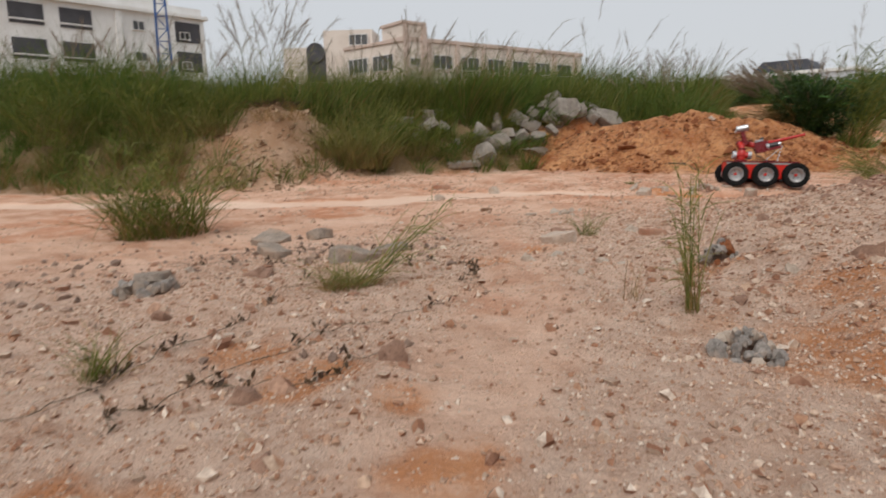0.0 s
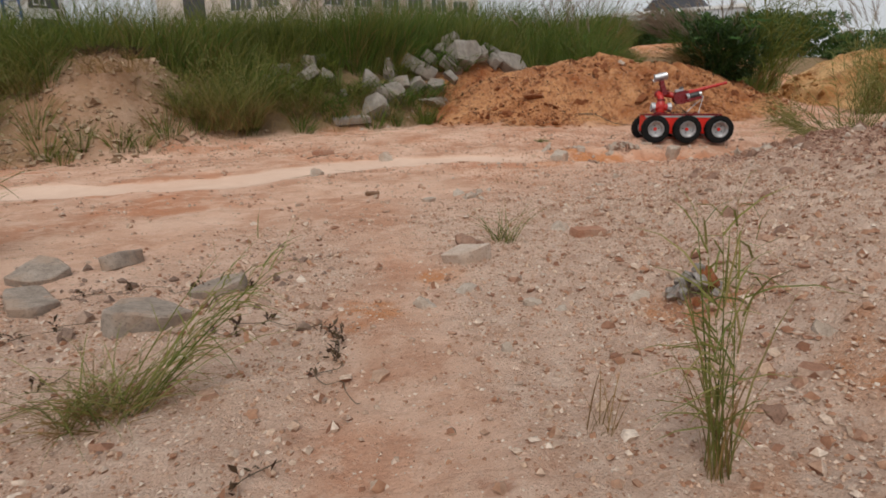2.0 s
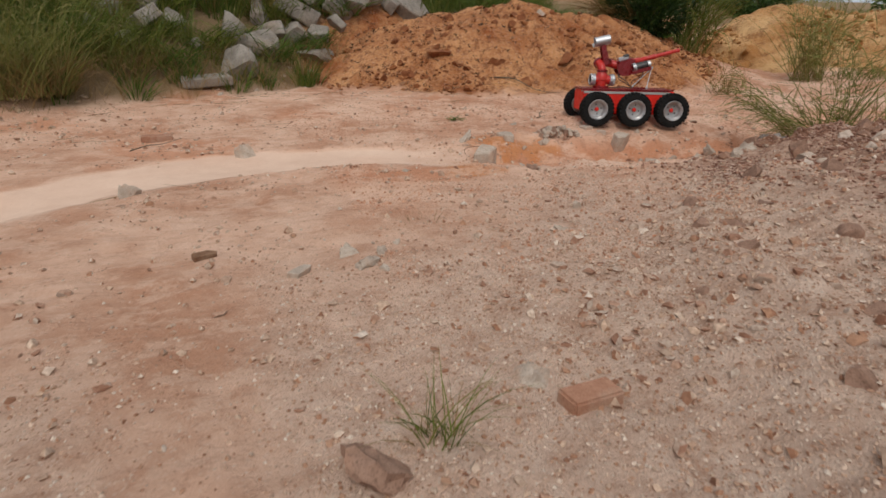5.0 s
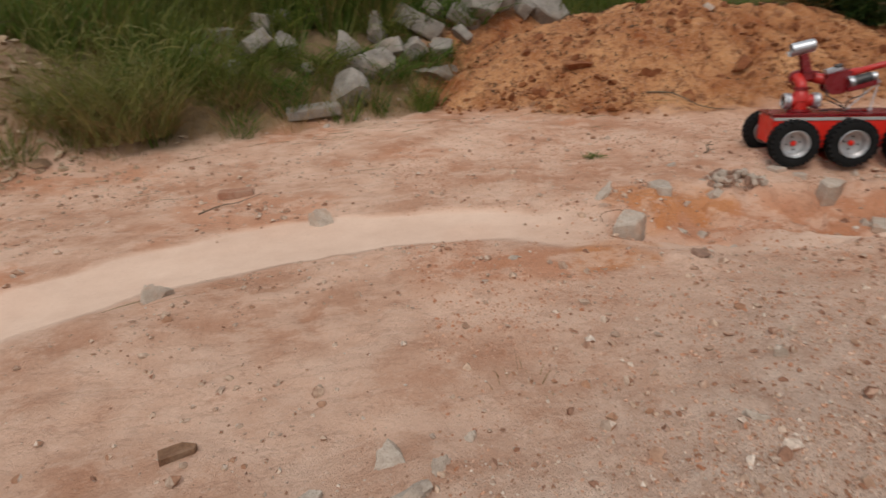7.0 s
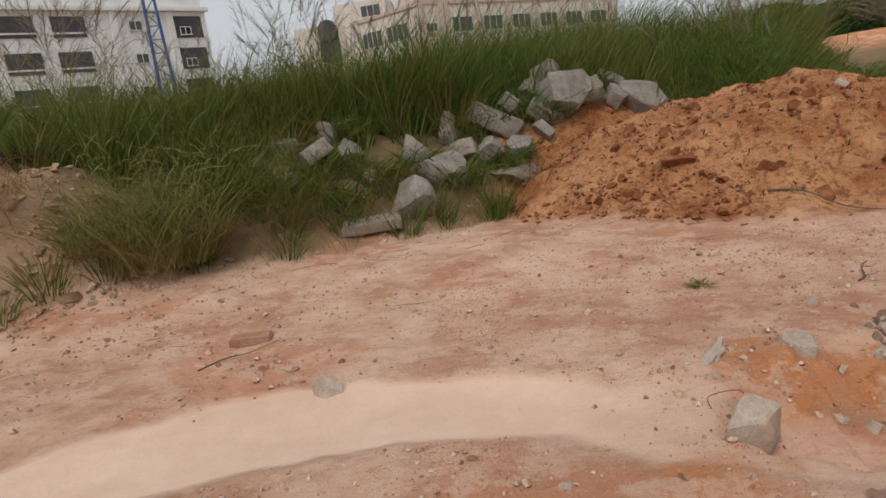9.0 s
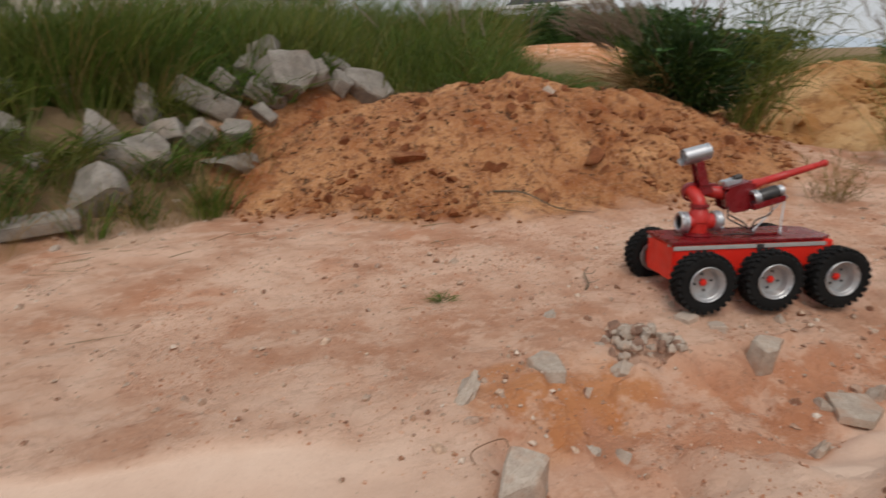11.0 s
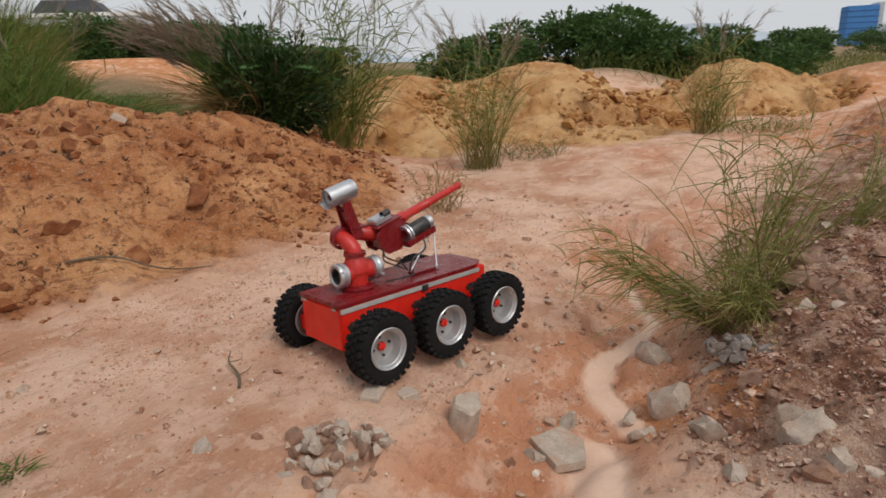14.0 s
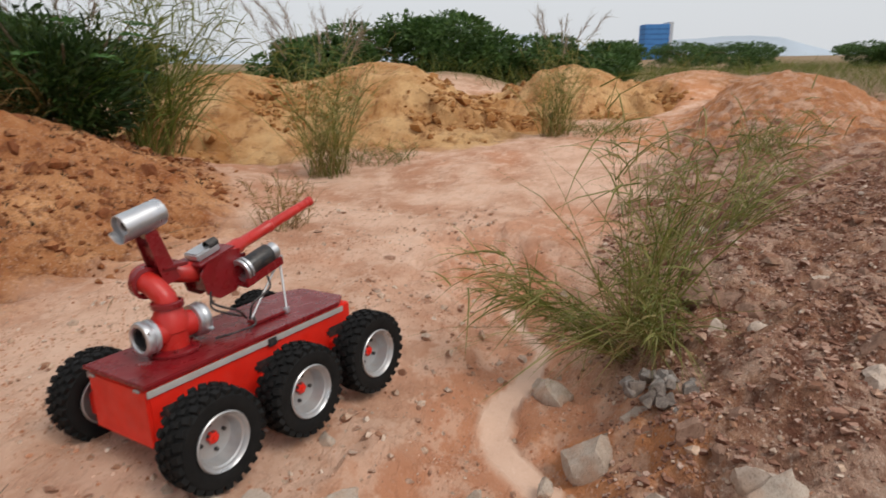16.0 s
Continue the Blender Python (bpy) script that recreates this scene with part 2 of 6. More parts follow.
def land(x, y, fine=True):
    """Height of the ground at x, y."""
    x, y = np.asarray(x, float), np.asarray(y, float)
    near = np.exp(-(np.hypot(x - 4, y - 8) / 22) ** 2)
    z = 0.03 * wave(x, y, 2.1, 3) * near - 0.02
    z = z + 0.22 * smooth(8.5, 14, x) * smooth(6, 10, y) + 0.12 * smooth(10.2, 13.5, y) * smooth(8, 3, x)
    d, side = off_line(x, y, BANK)
    right = np.where(side > 0, d, 0)
    z = z + 0.34 * (1 - np.exp(-right / 1.1)) * smooth(0, 0.6, right) + 0.05 * np.minimum(right, 6) * smooth(4, 8, x) * smooth(13, 9.5, x)
    d, side = off_line(x, y, FOOT)
    left = np.where(side < 0, d, 0)
    z = z + 0.95 * smooth(0.0, 2.3, left) + 0.015 * np.minimum(left, 20)
    z = z + hump(x, y, -1.75, 12.6, 1.25, 0.8, 20, 0.62, 1.0) * (1 + 0.45 * wave(x, y, 0.6, 7) + 0.2 * wave(x, y, 0.25, 6)) + hump(x, y, 4.3, 15.8, 1.3, 0.75, 20, 0.5)
    z = np.maximum(z, hump(x, y, 6.45, 14.6, 3.2, 1.75, -12, 1.0, 1.75) * (1 + 0.11 * wave(x, y, 0.9, 17) + 0.08 * wave(x, y, 0.4, 18)) + 0.05 * smooth(12, 14, y))
    for cx, cy, lx, ly, turn, h in ((15.1, 13.3, 1.9, 1.5, 35, 1.28), (13.4, 15.7, 1.9, 1.5, 20, 1.1), (18.6, 10.4, 1.6, 1.5, 0, 1.1), (20.8, 7.4, 3.0, 1.7, -10, 1.0),
                                    (15.5, 27.0, 4.5, 1.8, -30, 0.75), (22, 14.5, 4, 2.5, 0, 0.9), (28, 6, 5, 3, 0, 0.8), (14.9, 6.8, 2.5, 1.35, -8, 0.85)):
        z = z + hump(x, y, cx, cy, lx, ly, turn, h, 1.2) * 0.9
    d, _ = off_line(x, y, GULLY)
    z = z - 0.16 * smooth(0.5, 0.14, d + 0.1 * wave(x, y, 0.35, 8) + 0.06 * wave(x, y, 0.12, 9)) - 0.1 * smooth(1.0, 0.3, d) * smooth(4.5, 5.4, x) * smooth(8.6, 7.2, x)
    d, _ = off_line(x, y, SAND)
    z = z - 0.035 * np.exp(-(d / 0.35) ** 2) * near
    if fine:
        rough = ground_kinds(x, y)
        lumpy = 0.7 + 1.3 * rough["bank"] + 1.4 * rough["orange"] + 0.9 * rough["yellow"] + 0.8 * rough["grass"] - 0.3 * rough["sand"] + 0.5 * smooth(6.5, 4.5, y)
        f = 0.016 * wave(x, y, 0.42, 11) + 0.012 * wave(x, y, 0.2, 12) + 0.009 * wave(x, y, 0.1, 13) + 0.006 * np.abs(wave(x, y, 0.06, 14))
        z = z + f * lumpy * near
        # crusts with broken edges, and washed-out steps by the gully
        warp = 0.12 * wave(x, y, 0.16, 26)
        crust = smooth(-0.1, 0.1, wave(x, y, 0.5, 24) + 0.5 * wave(x, y, 0.19, 25) + warp)
        step = smooth(-0.12, 0.12, wave(x, y, 0.27, 27) + 0.5 * wave(x, y, 0.11, 28))
        cut = smooth(1.1, 0.3, off_line(x, y, GULLY)[0])
        z = z + (0.012 * crust * (1 - rough["sand"]) + 0.04 * (step - 0.5) * cut * (1 - 0.9 * rough["sand"])) * near
        z = z + rough["damp"] * (0.07 * np.abs(wave(x, y, 0.17, 29)) + 0.045 * np.abs(wave(x, y, 0.08, 39)) + 0.035 * step) * near
        z = z - 0.012 * (1 - np.abs(wave(x + 0.4 * y, y * 0.3, 0.5, 30))) ** 8 * (1 - rough["sand"]) * near
        # crumbled earth and rows of old tread marks on the orange heap
        z = z + rough["orange"] * (0.05 * np.abs(wave(x, y, 0.34, 21)) + 0.045 * np.abs(wave(x, y, 0.15, 19)) * smooth(-0.2, 0.5, wave(x, y, 0.7, 20)) - 0.03) * near
        across = (y - 14.5) * 0.55 + (x - 6.5) * 0.83 + 0.1 * wave(x, y, 0.9, 35) + 0.03 * wave(x, y, 0.2, 36)
        treads = smooth(5.6, 6.6, x) * smooth(8.9, 8.2, x) * smooth(-0.7, -0.1, wave(x, y, 0.8, 37))
        z = z + 0.22 * rough["orange"] * treads * (0.3 - (1 - np.abs(np.sin(math.pi * across / 0.32))) ** 1.3) * (0.7 + 0.3 * wave(x, y, 0.12, 38)) * near
        bite = smooth(0.05, 0.4, wave(x, y, 0.85, 22) + 0.6 * wave(x, y, 0.36, 23)) * smooth(0.15, 0.45, z) * smooth(1.15, 0.8, z)
        z = z - rough["yellow"] * (0.26 * bite + 0.1 * np.abs(wave(x, y, 0.4, 33)) + 0.06 * np.abs(wave(x, y, 0.2, 34)))
    return z


def ground_kinds(x, y):
    """How far each kind of soil covers a place, 0 to 1."""
    k = {}
    ripple = 0.25 * wave(x, y, 0.8, 31) + 0.12 * wave(x, y, 0.25, 32)
    d, _ = off_line(x, y, SAND)
    e, _ = off_line(x, y, WASH)
    k["sand"] = np.maximum(smooth(0.37, 0.26, d + 0.4 * ripple) * (1 - 0.55 * smooth(2.9, 3.6, x)), np.maximum(smooth(0.17, 0.09, e + 0.25 * ripple), smooth(0.075, 0.04, off_line(x, y, RIBBON)[0] + 0.14 * ripple)))
    d, side = off_line(x, y, BANK)
    k["bank"] = smooth(-0.25, 0.25, d * side + ripple)
    d, side = off_line(x, y, FOOT)
    k["grass"] = smooth(-0.1, 0.5, -d * side + ripple) * smooth(60, 30, np.abs(x))
    heap = hump(x, y, 6.3, 14.0, 3.6, 2.0, -12, 1.0, 2.0)
    k["orange"] = smooth(0.3, 0.6, heap + 0.5 * ripple)
    k["grass"] = k["grass"] * (1 - k["orange"]) * (1 - 0.35 * hump(x, y, -1.7, 12.1, 1.5, 0.95, 20, 1.0, 1.6))
    far = np.maximum.reduce([hump(x, y, 15.0, 13.0, 3.2, 3.0, 40, 1.0, 2), hump(x, y, 13.0, 15.4, 3.0, 2.8, 0, 1, 2), hump(x, y, 18.4, 10.4, 2.6, 2.4, 0, 1, 2)])
    k["yellow"] = smooth(0.25, 0.6, far + 0.4 * ripple)
    k["grass"] = np.maximum(k["grass"], smooth(18.5, 23, x + 3 * ripple)) * (1 - k["yellow"]) * (1 - hump(x, y, 15.5, 26.6, 4.5, 1.8, -30, 1.0, 2))
    d, _ = off_line(x, y, GULLY)
    k["red"] = np.maximum(smooth(0.55, 0.15, d + ripple), 0.8 * smooth(0.25, 0.7, wave(x, y, 1.3, 41) + 0.5 * wave(x, y, 0.4, 42)))
    spots = [(1.0, 2.55, 0.16), (0.3, 2.35, 0.22), (0.35, 3.35, 0.2), (0.6, 3.1, 0.16), (2.6, 3.2, 0.5), (2.95, 3.9, 0.3), (0.9, 2.9, 0.12), (1.4, 5.0, 0.16), (1.75, 5.4, 0.1), (2.6, 4.75, 0.18), (4.05, 9.75, 0.25), (3.5, 8.9, 0.25), (6.0, 8.9, 0.3), (4.5, 9.8, 0.2), (14.5, 6.6, 2.6), (15.5, 26.5, 4.0), (19.5, 8.2, 2.0), (21.5, 7.2, 2.6)]
    k["rust"] = np.maximum.reduce([smooth(r * 1.3, r * 0.6, np.hypot(x - a, y - b) + 0.5 * r * wave(x, y, 0.13, 44)) for a, b, r in spots]) * 0.85
    k["damp"] = k["bank"] * smooth(4.6, 6.0, x + ripple) * 0.9
    strip = smooth(0.42, 0.12, off_line(x, y, [(0.95, 0.0), (1.0, 2.4), (1.35, 3.6), (1.5, 4.6), (1.6, 5.6), (1.5, 7.0)])[0] + 0.5 * ripple)
    k["gravel"] = (1 - 0.75 * strip) * smooth(7.2, 5.4, y - 0.75 * (x - 1) + 1.2 * ripple) * 0.9 * smooth(4.9, 3.8, x)
    return k


def spread(a, b, step, far, before=1.045, after=1.03):
    sides = []
    for grow_by, count in ((before, 75), (after, 110 if after > 1.02 else 160)):
        grow = step * grow_by ** np.arange(1, count + 1)
        out = np.cumsum(np.concatenate([grow, grow[-1] * 1.13 ** np.arange(1, 90)]))
        sides.append(out[out < far])
    return np.concatenate([a - sides[0][::-1], np.arange(a, b + step / 2, step), b + sides[1]])


def build_ground():
    xs, ys = spread(-3.2, 9.8, 0.027, 1800, after=1.012), spread(1.4, 15.4, 0.027, 1800)
    gx, gy = np.meshgrid(xs, ys)
    gz = land(gx, gy)
    verts = np.stack([gx.ravel(), gy.ravel(), gz.ravel()], 1)
    nx, ny = len(xs), len(ys)
    i = (np.arange(ny - 1)[:, None] * nx + np.arange(nx - 1)[None]).ravel()
    faces = np.stack([i, i + 1, i + nx + 1, i + nx], 1)
    me = mesh_from("ground", verts, faces)
    for name, values in ground_kinds(gx, gy).items():
        a = me.attributes.new(name, "FLOAT", "POINT")
        a.data.foreach_set("value", np.clip(values, 0, 1).ravel().astype(np.float32))
    k = Mat("dry_laterite_soil", 0.92, spec=0.2)
    big, mid_, fine_ = k.noise(1.1, 8, 0.62), k.noise(7, 6, 0.65), k.noise(55, 6, 0.7)
    grain = k.math("MULTIPLY", k.cells(115, out="Color"), 1.0)
    base = k.mix(k.ramp(big, [(0.38, 0.0), (0.6, 1.0)]), (0.53, 0.27, 0.165), (0.76, 0.495, 0.36))
    base = k.mix(k.math("MULTIPLY", k.attr("red"), 0.8), base, k.mix(mid_, (0.48, 0.165, 0.072), (0.68, 0.33, 0.185)))
    base = k.mix(k.attr("bank"), base, k.mix(k.ramp(mid_, [(0.38, 0.0), (0.6, 1.0)]), (0.48, 0.3, 0.215), (0.74, 0.55, 0.43)))
    base = k.mix(k.attr("damp"), base, k.mix(k.ramp(mid_, [(0.42, 0.0), (0.7, 1.0)]), (0.15, 0.045, 0.022), (0.56, 0.3, 0.18)))
    base = k.mix(k.attr("gravel"), base, k.mix(k.ramp(mid_, [(0.35, 0.0), (0.65, 1.0)]), (0.56, 0.355, 0.255), (0.81, 0.61, 0.485)))
    base = k.mix(k.attr("rust"), base, k.mix(mid_, (0.5, 0.165, 0.052), (0.68, 0.32, 0.14)))
    base = k.mix(k.math("MULTIPLY", k.attr("sand"), 0.72), base, k.mix(mid_, (0.62, 0.44, 0.335), (0.77, 0.595, 0.475)))
    earth = k.mix(k.ramp(k.noise(1.3, 9, 0.72), [(0.36, 0.0), (0.5, 0.5), (0.64, 1.0)]), (0.33, 0.1, 0.028), (0.68, 0.35, 0.16))
    earth = k.mix(k.ramp(k.noise(11, 8, 0.78), [(0.5, 0.0), (0.58, 0.75)]), earth, k.mix(mid_, (0.12, 0.036, 0.015), (0.27, 0.09, 0.033)))
    base = k.mix(k.attr("orange"), base, earth)
    ochre = k.mix(k.ramp(k.noise(1.1, 8, 0.66), [(0.38, 0.0), (0.6, 1.0)]), (0.44, 0.2, 0.065), (0.68, 0.42, 0.2))
    # dark noise patches paint shaded hollows into the ochre heaps
    ochre = k.mix(k.ramp(k.noise(4.5, 8, 0.75), [(0.52, 0.0), (0.6, 0.7)]), ochre, (0.22, 0.08, 0.024))
    base = k.mix(k.attr("yellow"), base, ochre)
    base = k.mix(k.attr("grass"), base, k.mix(mid_, (0.15, 0.098, 0.048), (0.33, 0.225, 0.125)))
    # pale scabs and thin dark seams over the bare track
    bare = k.math("SUBTRACT", 1.0, k.math("MINIMUM", k.math("ADD", k.math("ADD", k.attr("sand"), k.attr("grass")), k.math("ADD", k.attr("orange"), k.attr("yellow"))), 1.0))
    scab = k.noise(3.4, 9, 0.7, k.slant((1.0, 1.3, 1.0), 0.35))
    base = k.mix(k.math("MULTIPLY", k.ramp(scab, [(0.5, 0.0), (0.56, 0.55), (0.7, 0.75)]), k.math("MULTIPLY", bare, 0.8)), base, (0.8, 0.555, 0.42))
    base = k.mix(k.math("MULTIPLY", k.ramp(scab, [(0.3, 0.8), (0.4, 0.0)]), k.math("MULTIPLY", bare, 0.7)), base, (0.42, 0.17, 0.09))
    seam = k.ramp(k.noise(2.4, 7, 0.62, k.slant((0.8, 2.2, 1.0), 0.5)), [(0.485, 0.0), (0.5, 1.0), (0.515, 0.0)])
    base = k.mix(k.math("MULTIPLY", seam, k.math("MULTIPLY", bare, 0.28)), base, (0.3, 0.13, 0.075))
    coarse = k.math("MINIMUM", k.math("ADD", k.math("ADD", k.attr("bank"), k.attr("gravel")), k.math("MULTIPLY", k.attr("orange"), 0.6)), 1.0)
    calm = k.math("SUBTRACT", 1.0, k.math("MULTIPLY", k.attr("sand"), 0.85))
    base = k.mix(k.math("MULTIPLY", k.ramp(grain, [(0.0, 0.5), (0.18, 0.0), (0.72, 0.0), (1.0, 0.6)]), k.math("ADD", k.math("MULTIPLY", coarse, 0.65), 0.32)), base, k.mix(k.ramp(grain, [(0.4, 0.0), (0.6, 1.0)]), (0.27, 0.135, 0.085), (0.8, 0.67, 0.56)))
    base = k.mix(k.math("MULTIPLY", k.ramp(fine_, [(0.36, 0.6), (0.46, 0.0)]), k.math("ADD", k.math("MULTIPLY", coarse, 0.2), 0.15)), base, (0.24, 0.11, 0.065))
    k.color(base)
    pebbles = k.math("MULTIPLY", k.math("SUBTRACT", 0.8, k.cells(115)), k.math("MULTIPLY", coarse, 0.55))
    h = k.math("ADD", k.math("ADD", k.math("MULTIPLY", k.noise(30, 8, 0.78), k.math("ADD", k.math("MULTIPLY", coarse, 0.6), 0.85)), k.math("ADD", k.math("MULTIPLY", k.noise(120, 4, 0.7), 0.16), k.math("MULTIPLY", k.noise(5.5, 7, 0.68), 1.1))), pebbles)
    h = k.math("ADD", h, k.math("MULTIPLY", k.math("MULTIPLY", k.noise(4.0, 9, 0.72), k.attr("yellow")), 5.0))
    h = k.math("ADD", h, k.math("MULTIPLY", k.math("SUBTRACT", scab, k.math("MULTIPLY", seam, 0.1)), 1.2))
    k.bump(k.math("MULTIPLY", h, calm), 0.8, 0.028)
    ob = part("ground", me, k.m)
    return tagged(ob, "dry pinkish laterite soil with sand, heaps and banks", "ground", kind="structure")


build_ground()


# ---- stones, blades and leaves ----
def stone_mat(name, light, dark, stain, scale=14, rust=0.35):
    k = Mat(name, 0.9, spec=0.25)
    c = k.mix(k.ramp(k.noise(scale, 6, 0.65), [(0.32, 0.0), (0.68, 1.0)]), dark, light)
    c = k.mix(k.math("MULTIPLY", k.ramp(k.noise(scale * 0.35, 5), [(0.48, 0.0), (0.62, 1.0)]), rust), c, stain)
    c = k.mix(k.ramp(k.noise(scale * 8, 3), [(0.34, 0.55), (0.44, 0.0)]), c, tuple(v * 0.5 for v in dark))
    c = k.mix(k.math("MULTIPLY", k.random(), 0.22), c, tuple(v * 0.7 for v in dark))
    k.color(c)
    return k.bump(k.math("ADD", k.noise(scale * 3, 6, 0.7), k.math("MULTIPLY", k.noise(scale * 12, 3), 0.3)), 0.5, 0.014)


CONCRETE = stone_mat("broken_concrete", (0.37, 0.335, 0.295), (0.2, 0.172, 0.145), (0.26, 0.18, 0.115), 7, 0.4)
DARKSLATE = stone_mat("dark_flat_rock", (0.4, 0.33, 0.275), (0.22, 0.175, 0.14), (0.4, 0.25, 0.16), 16, 0.4)
GREYROCK = stone_mat("grey_rock", (0.6, 0.505, 0.42), (0.4, 0.315, 0.25), (0.5, 0.3, 0.2), 22, 0.6)
FLAKY = stone_mat("flaky_grey_rock", (0.44, 0.4, 0.37), (0.17, 0.145, 0.125), (0.42, 0.27, 0.18), 34, 0.35)
BROWNROCK = stone_mat("brown_mudstone", (0.4, 0.25, 0.18), (0.21, 0.12, 0.085), (0.36, 0.19, 0.12), 18, 0.5)
CLOD = stone_mat("orange_clod", (0.3, 0.11, 0.045), (0.17, 0.055, 0.022), (0.4, 0.2, 0.09), 18, 0.5)
PALEROCK = stone_mat("pale_sandstone", (0.64, 0.53, 0.45), (0.45, 0.345, 0.27), (0.5, 0.3, 0.18), 12, 0.4)
BRICK = stone_mat("old_red_brick", (0.5, 0.27, 0.175), (0.36, 0.17, 0.105), (0.5, 0.36, 0.27), 22, 0.5)
WOOD = stone_mat("weathered_wood", (0.3, 0.16, 0.09), (0.16, 0.085, 0.05), (0.36, 0.26, 0.18), 30, 0.4)
CHARRED = stone_mat("charred_wood", (0.34, 0.28, 0.24), (0.13, 0.105, 0.09), (0.28, 0.2, 0.15), 40, 0.4)


def boulder(seed, size, cuts=9, detail=3, jag=0.05):
    rnd = random.Random(seed)
    bm = bmesh.new()
    bmesh.ops.create_icosphere(bm, subdivisions=detail, radius=1)
    planes = []
    for _ in range(cuts):
        n = Vector((rnd.uniform(-1, 1), rnd.uniform(-1, 1), rnd.uniform(-0.7, 1))).normalized()
        planes.append((n, rnd.uniform(0.35, 0.7)))
    off = Vector((seed * 3.1, seed * 1.7, 0))
    for v in bm.verts:
        for n, d in planes:
            over = v.co.dot(n) - d
            if over > 0:
                v.co -= n * over
        v.co *= 1 + jag * noise.noise(v.co * 2.4 + off) + 0.7 * jag * noise.noise(v.co * 6 + off) - 0.8 * jag * abs(noise.noise(v.co * 4 + off))
        v.co = Vector((v.co.x * size[0] * 0.62, v.co.y * size[1] * 0.62, v.co.z * size[2] * 0.7))
    return bm


def slab(seed, size, corners=5):
    rnd = random.Random(seed)
    pts = []
    for k in range(corners):
        a = 2 * math.pi * (k + rnd.uniform(-0.3, 0.3)) / corners
        c, s = math.cos(a), math.sin(a)
        q = max(abs(c), abs(s))
        pts.append((0.5 * size[0] * c / q * rnd.uniform(0.8, 1.05), 0.5 * size[1] * s / q * rnd.uniform(0.8, 1.05)))
    bm = prism(pts, size[2], Matrix.Translation((0, 0, -size[2] / 2)))
    bmesh.ops.bevel(bm, geom=bm.edges[:], offset=min(size) * 0.07, segments=1, affect="EDGES")
    bmesh.ops.triangulate(bm, faces=bm.faces)
    bmesh.ops.subdivide_edges(bm, edges=[e for e in bm.edges if e.calc_length() > max(size) * 0.22], cuts=2, use_grid_fill=True)
    for v in bm.verts:
        v.co += Vector((noise.noise(v.co * 9 + Vector((seed, 0, 0))), noise.noise(v.co * 9 + Vector((0, seed, 0))), noise.noise(v.co * 9 + Vector((0, 0, seed))))) * min(size) * 0.12
    return bm


def height(x, y):
    return float(land(np.array([x]), np.array([y]))[0])


def lay_stone(name, shape, mat, x, y, sink, tilt, label, group=""):
    ob = part(name, shape, mat, None, round_shade=True)
    rx, ry, rz = tilt
    ob.matrix_basis = pose(x, y, height(x, y) + sink, rx, ry, rz)
    return tagged(ob, label, "stone", group)


def leaf_mat(name, colors, rough=0.55, through_light=0.3):
    k = Mat(name, rough, spec=0.3)
    stops = [(i / max(len(colors) - 1, 1), c) for i, c in enumerate(colors)]
    c = k.mix(k.ramp(k.noise(3, 3), [(0.3, 0.0), (0.7, 0.5)]), k.ramp(k.island(), stops), tuple(v * 0.75 for v in colors[0]))
    k.color(c)
    t = k.n.new("ShaderNodeBsdfTranslucent")
    mixer = k.n.new("ShaderNodeMixShader")
    mixer.inputs[0].default_value = through_light
    k.l.new(c, t.inputs[0])
    k.l.new(k.b.outputs[0], mixer.inputs[1])
    k.l.new(t.outputs[0], mixer.inputs[2])
    k.l.new(mixer.outputs[0], k.n["Material Output"].inputs[0])
    return k.m


GRASS = leaf_mat("green_grass", [(0.07, 0.095, 0.014), (0.135, 0.17, 0.028), (0.24, 0.25, 0.05), (0.09, 0.125, 0.019), (0.3, 0.25, 0.075)])
LUSH = leaf_mat("lush_grass", [(0.045, 0.085, 0.01), (0.09, 0.155, 0.02), (0.16, 0.235, 0.038), (0.065, 0.118, 0.015)])
YELLOWGRASS = leaf_mat("yellow_grass", [(0.15, 0.165, 0.035), (0.3, 0.28, 0.08), (0.1, 0.135, 0.026), (0.38, 0.3, 0.12), (0.2, 0.21, 0.05)])
STRAW = leaf_mat("dry_grass", [(0.28, 0.165, 0.06), (0.37, 0.25, 0.105), (0.22, 0.13, 0.05), (0.2, 0.15, 0.05)])
PLUME = leaf_mat("grass_plume", [(0.3, 0.235, 0.17), (0.22, 0.17, 0.12), (0.38, 0.31, 0.23)], 0.7, 0.4)
DARKLEAF = leaf_mat("dark_leaf", [(0.02, 0.045, 0.011), (0.035, 0.07, 0.016), (0.06, 0.1, 0.024)], 0.45, 0.2)
FERN = leaf_mat("fern_leaf", [(0.05, 0.13, 0.03), (0.075, 0.17, 0.04)], 0.45, 0.3)
TREELEAF = leaf_mat("tree_leaf", [(0.04, 0.085, 0.022), (0.075, 0.145, 0.036), (0.125, 0.205, 0.055)], 0.5, 0.3)
WEEDLEAF = leaf_mat("wilted_leaf", [(0.075, 0.042, 0.028), (0.1, 0.065, 0.03), (0.055, 0.026, 0.02)], 0.6, 0.15)
STEM = leaf_mat("brown_stem", [(0.18, 0.12, 0.06), (0.24, 0.19, 0.08)], 0.7, 0.0)
BARK = stone_mat("bark", (0.2, 0.15, 0.1), (0.1, 0.075, 0.05), (0.16, 0.15, 0.09), 20, 0.3)


